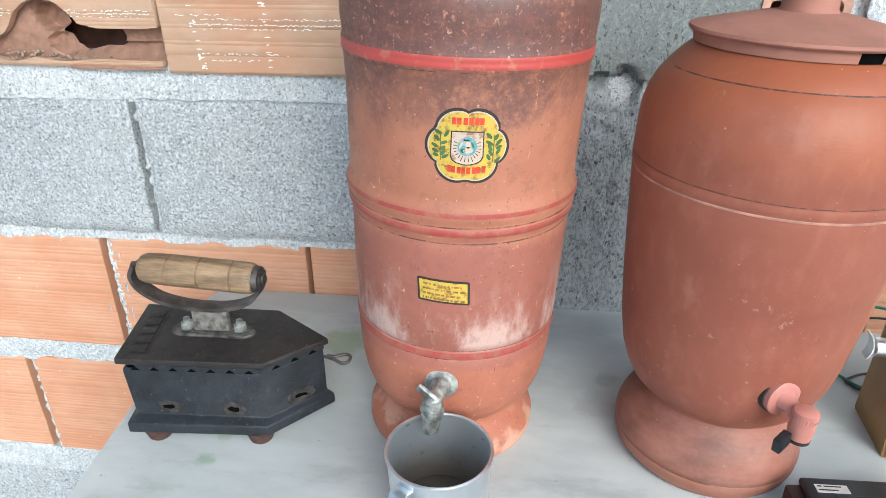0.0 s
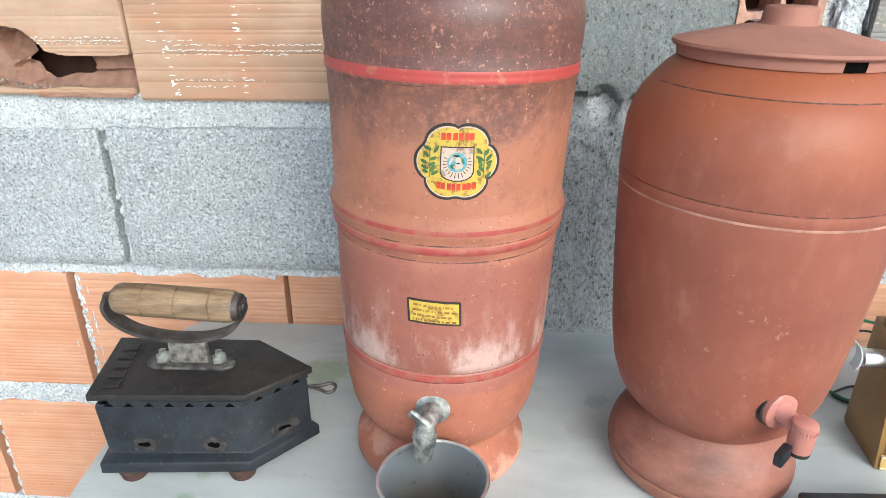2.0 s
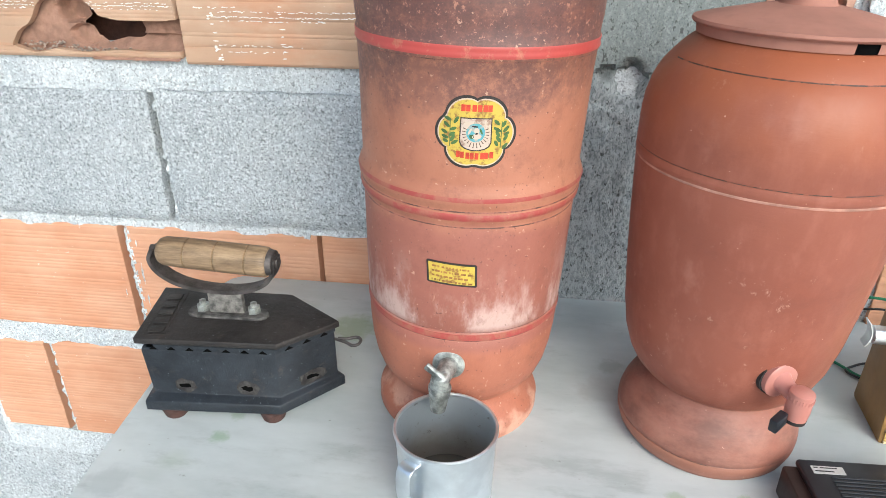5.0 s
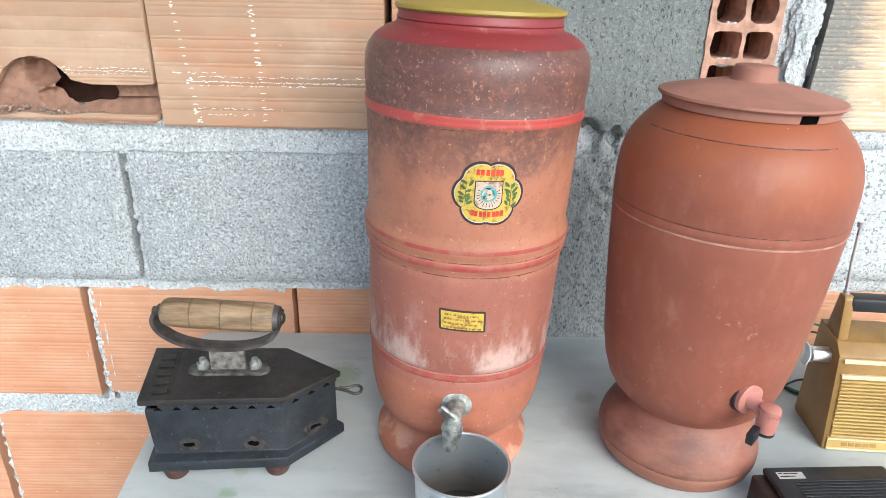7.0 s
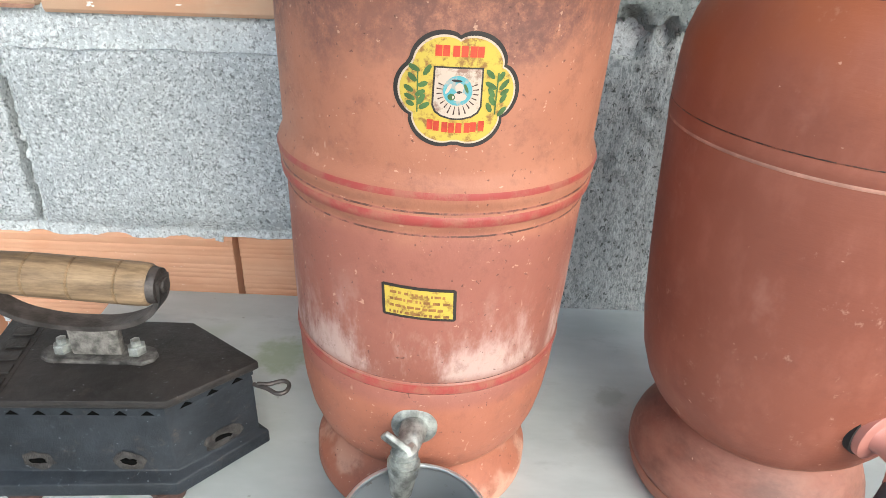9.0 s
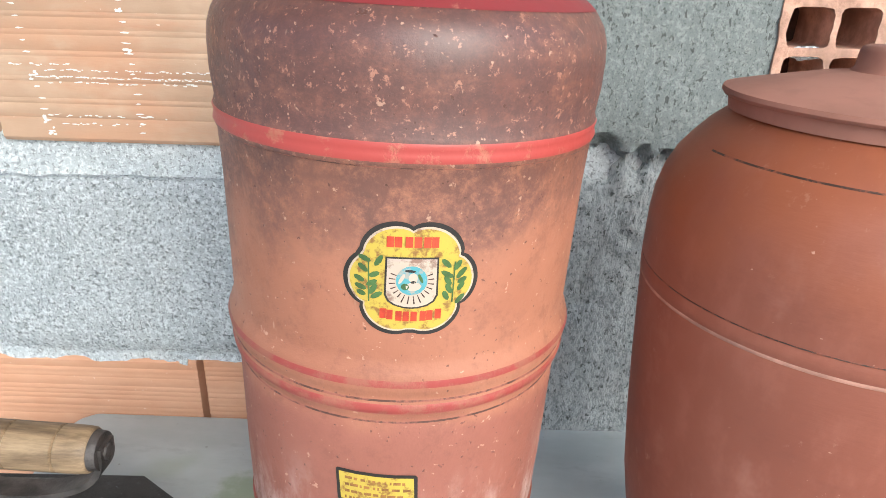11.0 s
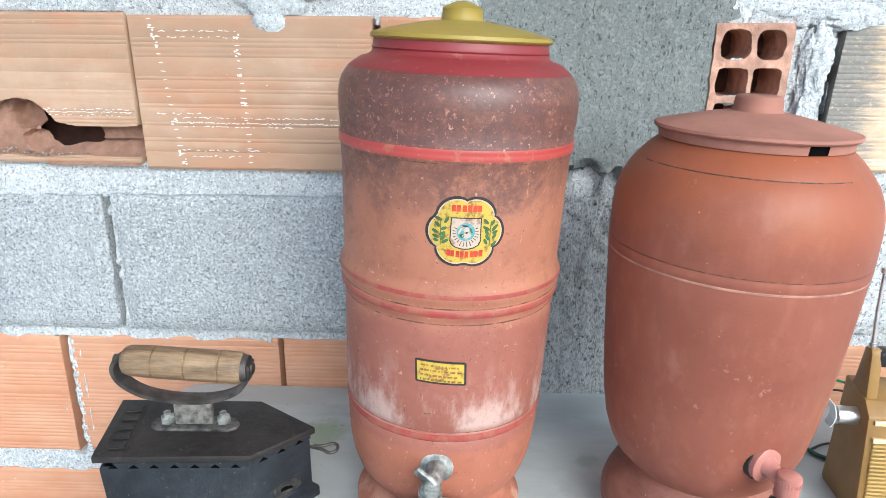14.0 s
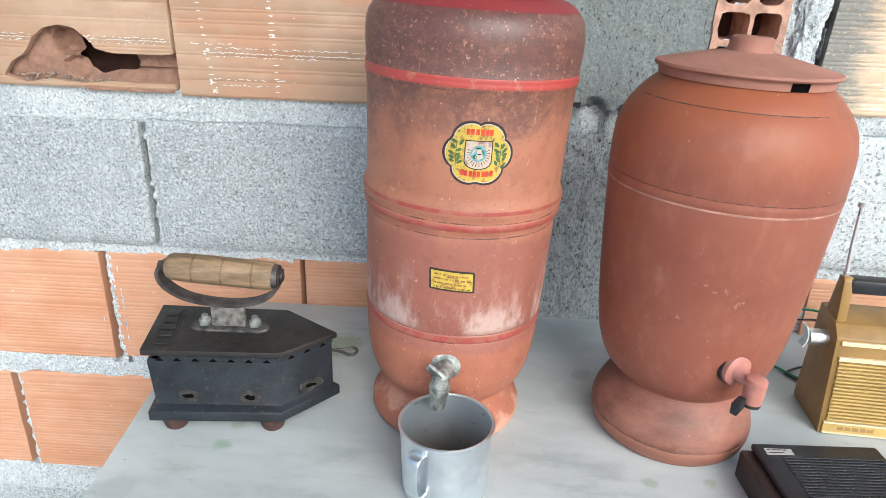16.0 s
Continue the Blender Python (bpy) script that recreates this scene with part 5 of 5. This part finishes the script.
def mug_handle():
    bm = bmesh.new()
    path = smoothed([(0.0475, 0, 0.0755), (0.0555, 0, 0.0770), (0.0615, 0, 0.0725), (0.0638, 0, 0.060), (0.0632, 0, 0.044), (0.0605, 0, 0.032), (0.0555, 0, 0.0265), (0.0465, 0, 0.0255)], 7)
    rings = []
    for i, p in enumerate(path):
        d = (path[min(i + 1, len(path) - 1)] - path[max(i - 1, 0)]).normalized()
        nrm = Vector((d.z, 0, -d.x)).normalized()
        rings.append([bm.verts.new(p + nrm * t + Vector((0, s, 0))) for s, t in ((-0.0085, 0.0), (-0.0072, 0.0017), (-0.0032, 0.0003), (0.0032, 0.0003), (0.0072, 0.0017), (0.0085, 0.0), (0.0072, -0.0008), (-0.0072, -0.0008))])
    for a, b in zip(rings, rings[1:]):
        for k in range(8):
            bm.faces.new((a[k], a[(k + 1) % 8], b[(k + 1) % 8], b[k]))
    bm.faces.new(rings[0][::-1])
    bm.faces.new(rings[-1])
    bm.transform(pose(0, 0, 0, 0, 0, -120))
    return bm


part("handle", mug_handle(), "aluminium", mug, smooth=45)

# ---- the radio ----
radio = thing("radio", 0.3870, 0.657, 0, "tan plastic portable radio with a ribbed grille", "radio", turn=-3.5)
SIDE = [(0.0, 0.0), (0.013, 0.002), (0.018, 0.122), (0.030, 0.142), (0.040, 0.192), (0.052, 0.192), (0.060, 0.150), (0.074, 0.148), (0.0820, 0.004), (0.078, 0.0)]


def side_prism(outline, x0, x1, bevel=0.0015):
    bm = bmesh.new()
    a = [bm.verts.new((x0, y, z)) for y, z in outline]
    b = [bm.verts.new((x1, y, z)) for y, z in outline]
    bm.faces.new(a)
    bm.faces.new(b[::-1])
    for i in range(len(outline)):
        j = (i + 1) % len(outline)
        bm.faces.new((a[i], b[i], b[j], a[j]))
    bmesh.ops.recalc_face_normals(bm, faces=bm.faces)
    bmesh.ops.bevel(bm, geom=bm.edges, offset=bevel, segments=2, affect="EDGES", profile=0.5)
    return bm


FRONT = [(-0.004, 0.0), (0.012, 0.128), (0.026, 0.142), (0.074, 0.148), (0.0820, 0.004), (0.078, 0.0)]
part("case", side_prism(FRONT, 0.0, 0.26), "gold", radio, smooth=40)
for x in (0.002, 0.246):
    part("handle_post", side_prism([(0.028, 0.138), (0.036, 0.194), (0.040, 0.198), (0.052, 0.197), (0.062, 0.145)], x, x + 0.012), "gold", radio, smooth=40)
part("handle", box(0.010, 0.250, 0.034, 0.056, 0.178, 0.197, 0.004), "black", radio, "dark padded carrying handle", smooth=40)


def slope_y(h):
    return -0.004 + 0.125 * h


part("trim", side_prism([(slope_y(0.120) - 0.0030, 0.120), (slope_y(0.125) - 0.0030, 0.125), (slope_y(0.125) + 0.002, 0.125), (slope_y(0.120) + 0.002, 0.120)], 0.006, 0.255, 0.0005), "gold_pale", radio)
part("trim", side_prism([(slope_y(0.100) - 0.0040, 0.100), (slope_y(0.105) - 0.0040, 0.105), (slope_y(0.105) + 0.002, 0.105), (slope_y(0.100) + 0.002, 0.100)], 0.006, 0.255, 0.0005), "gold_pale", radio)
for h in (0.002, 0.0155):
    part("trim", side_prism([(slope_y(h) - 0.0034, h), (slope_y(h) - 0.0034, h + 0.0024), (slope_y(h) + 0.002, h + 0.0024), (slope_y(h) + 0.002, h)], 0.004, 0.256, 0.0004), "gold_pale", radio)
part("base_strip", side_prism([(slope_y(0.005) - 0.0022, 0.0045), (slope_y(0.015) - 0.0022, 0.0152), (slope_y(0.015) + 0.002, 0.0152), (slope_y(0.005) + 0.002, 0.0045)], 0.004, 0.256, 0.0003), "gold_mid", radio, "tan strip with worn print")
for i in range(5):
    part("bar", side_prism([(slope_y(0.006) - 0.0027, 0.0075), (slope_y(0.012) - 0.0027, 0.0120), (slope_y(0.012) - 0.001, 0.0120), (slope_y(0.006) - 0.001, 0.0075)], 0.022 + 0.009 * i, 0.029 + 0.009 * i, 0.0002), "gold", radio)
for i in range(17):
    h = 0.0195 + 0.0047 * i
    part("grille_rib", side_prism([(slope_y(h) - 0.0032, h), (slope_y(h) - 0.0032, h + 0.0026), (slope_y(h) + 0.002, h + 0.0026), (slope_y(h) + 0.002, h)], 0.007, 0.254, 0.0006), "gold_mid", radio)
ant = part("antenna", tube([(0.007, 0.047, 0.192), (0.007, 0.047, 0.203)], 0.0040, 14), "steel", radio, smooth=40)
part("rod", tube([(0.007, 0.047, 0.200), (0.0070, 0.053, 0.240), (0.0072, 0.056, 0.284)], [0.0024, 0.0022, 0.0020], 10), "steel", ant, smooth=40)
part("tip", tube([(0.0072, 0.056, 0.283), (0.0072, 0.0562, 0.289)], 0.0042, 12), "steel", ant, smooth=40)
clip = part("side_knob", tube([(0.003, 0.037, 0.1150), (-0.022, 0.037, 0.1150), (-0.023, 0.037, 0.1150)], [0.0105, 0.0105, 0.009], 22), "steel", radio, "shiny chrome knob with a clip", smooth=40)
bm = bmesh.new()
edge = smoothed([(-0.0285, 0, 0.0165), (-0.0265, 0, 0.012), (-0.0245, 0, 0.006), (-0.0238, 0, 0), (-0.0245, 0, -0.006), (-0.0275, 0, -0.0125)], 4)
bows = [[bm.verts.new((p.x + dx, 0.037 + dy, 0.1150 + p.z)) for dx, dy in ((-0.0016, -0.0075), (-0.0016, 0.0075), (0, 0.0075), (0, -0.0075))] for p in edge]
for p, q in zip(bows, bows[1:]):
    for k in range(4):
        bm.faces.new((p[k], p[(k + 1) % 4], q[(k + 1) % 4], q[k]))
bm.faces.new(bows[0][::-1])
bm.faces.new(bows[-1])
bmesh.ops.recalc_face_normals(bm, faces=bm.faces)
part("clip", bm, "steel", clip, smooth=40)

# ---- the cassette recorder ----
deck = thing("cassette_recorder", 0.259, 0.560, 0, "flat black tape recorder with brown sides", "tape recorder", turn=3.5)
part("base", prism([(-0.006, 0.001), (0.150, 0.001), (0.150, -0.24), (-0.004, -0.24)], 0.0, 0.036, 0.003), "brown", deck, "dark brown plastic base", smooth=40)
top = part("top", prism([(0.006, 0.003), (0.148, 0.003), (0.149, -0.238), (0.008, -0.238)], 0.036, 0.044, 0.003), "black", deck, smooth=40)
for i in range(44):
    y = -0.021 - 0.0046 * i
    part("rib", box(0.030, 0.142, y - 0.0012, y + 0.0012, 0.0436, 0.0452, 0.0006), "black", top)
tag = part("plate", box(0.016, 0.046, -0.017, -0.007, 0.0440, 0.0448, 0.0002), "paper", top, "small silver name plate")
for x0, x1, y in ((0.018, 0.022, -0.0095), (0.024, 0.040, -0.0095), (0.018, 0.036, -0.0140)):
    part("bar", box(x0, x1, y - 0.0007, y + 0.0007, 0.0448, 0.0450), "ink", tag)

# ---- wires behind the radio ----
wire = tagged(part("wire", tube(smoothed([at_ for at_ in ((0.35, 0.86, 0.004), (0.375, 0.825, 0.003), (0.395, 0.80, 0.003), (0.415, 0.775, 0.003), (0.45, 0.77, 0.003), (0.50, 0.78, 0.003))], 8), 0.0019, 8), "green", None, "green insulated wire lying on the slab", smooth=60, place=(0, 0, TOP)), category="wire")
wire2 = tagged(part("wire", tube(smoothed([(0.47, 0.80, 0.003), (0.435, 0.806, 0.004), (0.41, 0.796, 0.003), (0.40, 0.785, 0.003), (0.418, 0.768, 0.003), (0.46, 0.765, 0.003)], 8), 0.0016, 8), "black", None, "thin black wire loop lying on the slab", smooth=60, place=(0, 0, TOP)), category="wire")
wire3 = tagged(part("wire", tube(smoothed([(0.38, 0.890, 0.030), (0.41, 0.875, 0.062), (0.437, 0.86, 0.073), (0.468, 0.85, 0.072), (0.52, 0.83, 0.05), (0.55, 0.80, 0.003)], 8), 0.0019, 8), "green", None, "green insulated wire hanging along the wall", smooth=60, place=(0, 0, TOP)), category="wire")
wire4 = tagged(part("wire", tube(smoothed([(0.37, 0.895, 0.03), (0.41, 0.87, 0.050), (0.435, 0.86, 0.055), (0.472, 0.855, 0.056), (0.52, 0.83, 0.04), (0.54, 0.80, 0.003)], 8), 0.0016, 8), "black", None, "black wire hanging along the wall", smooth=60, place=(0, 0, TOP)), category="wire")
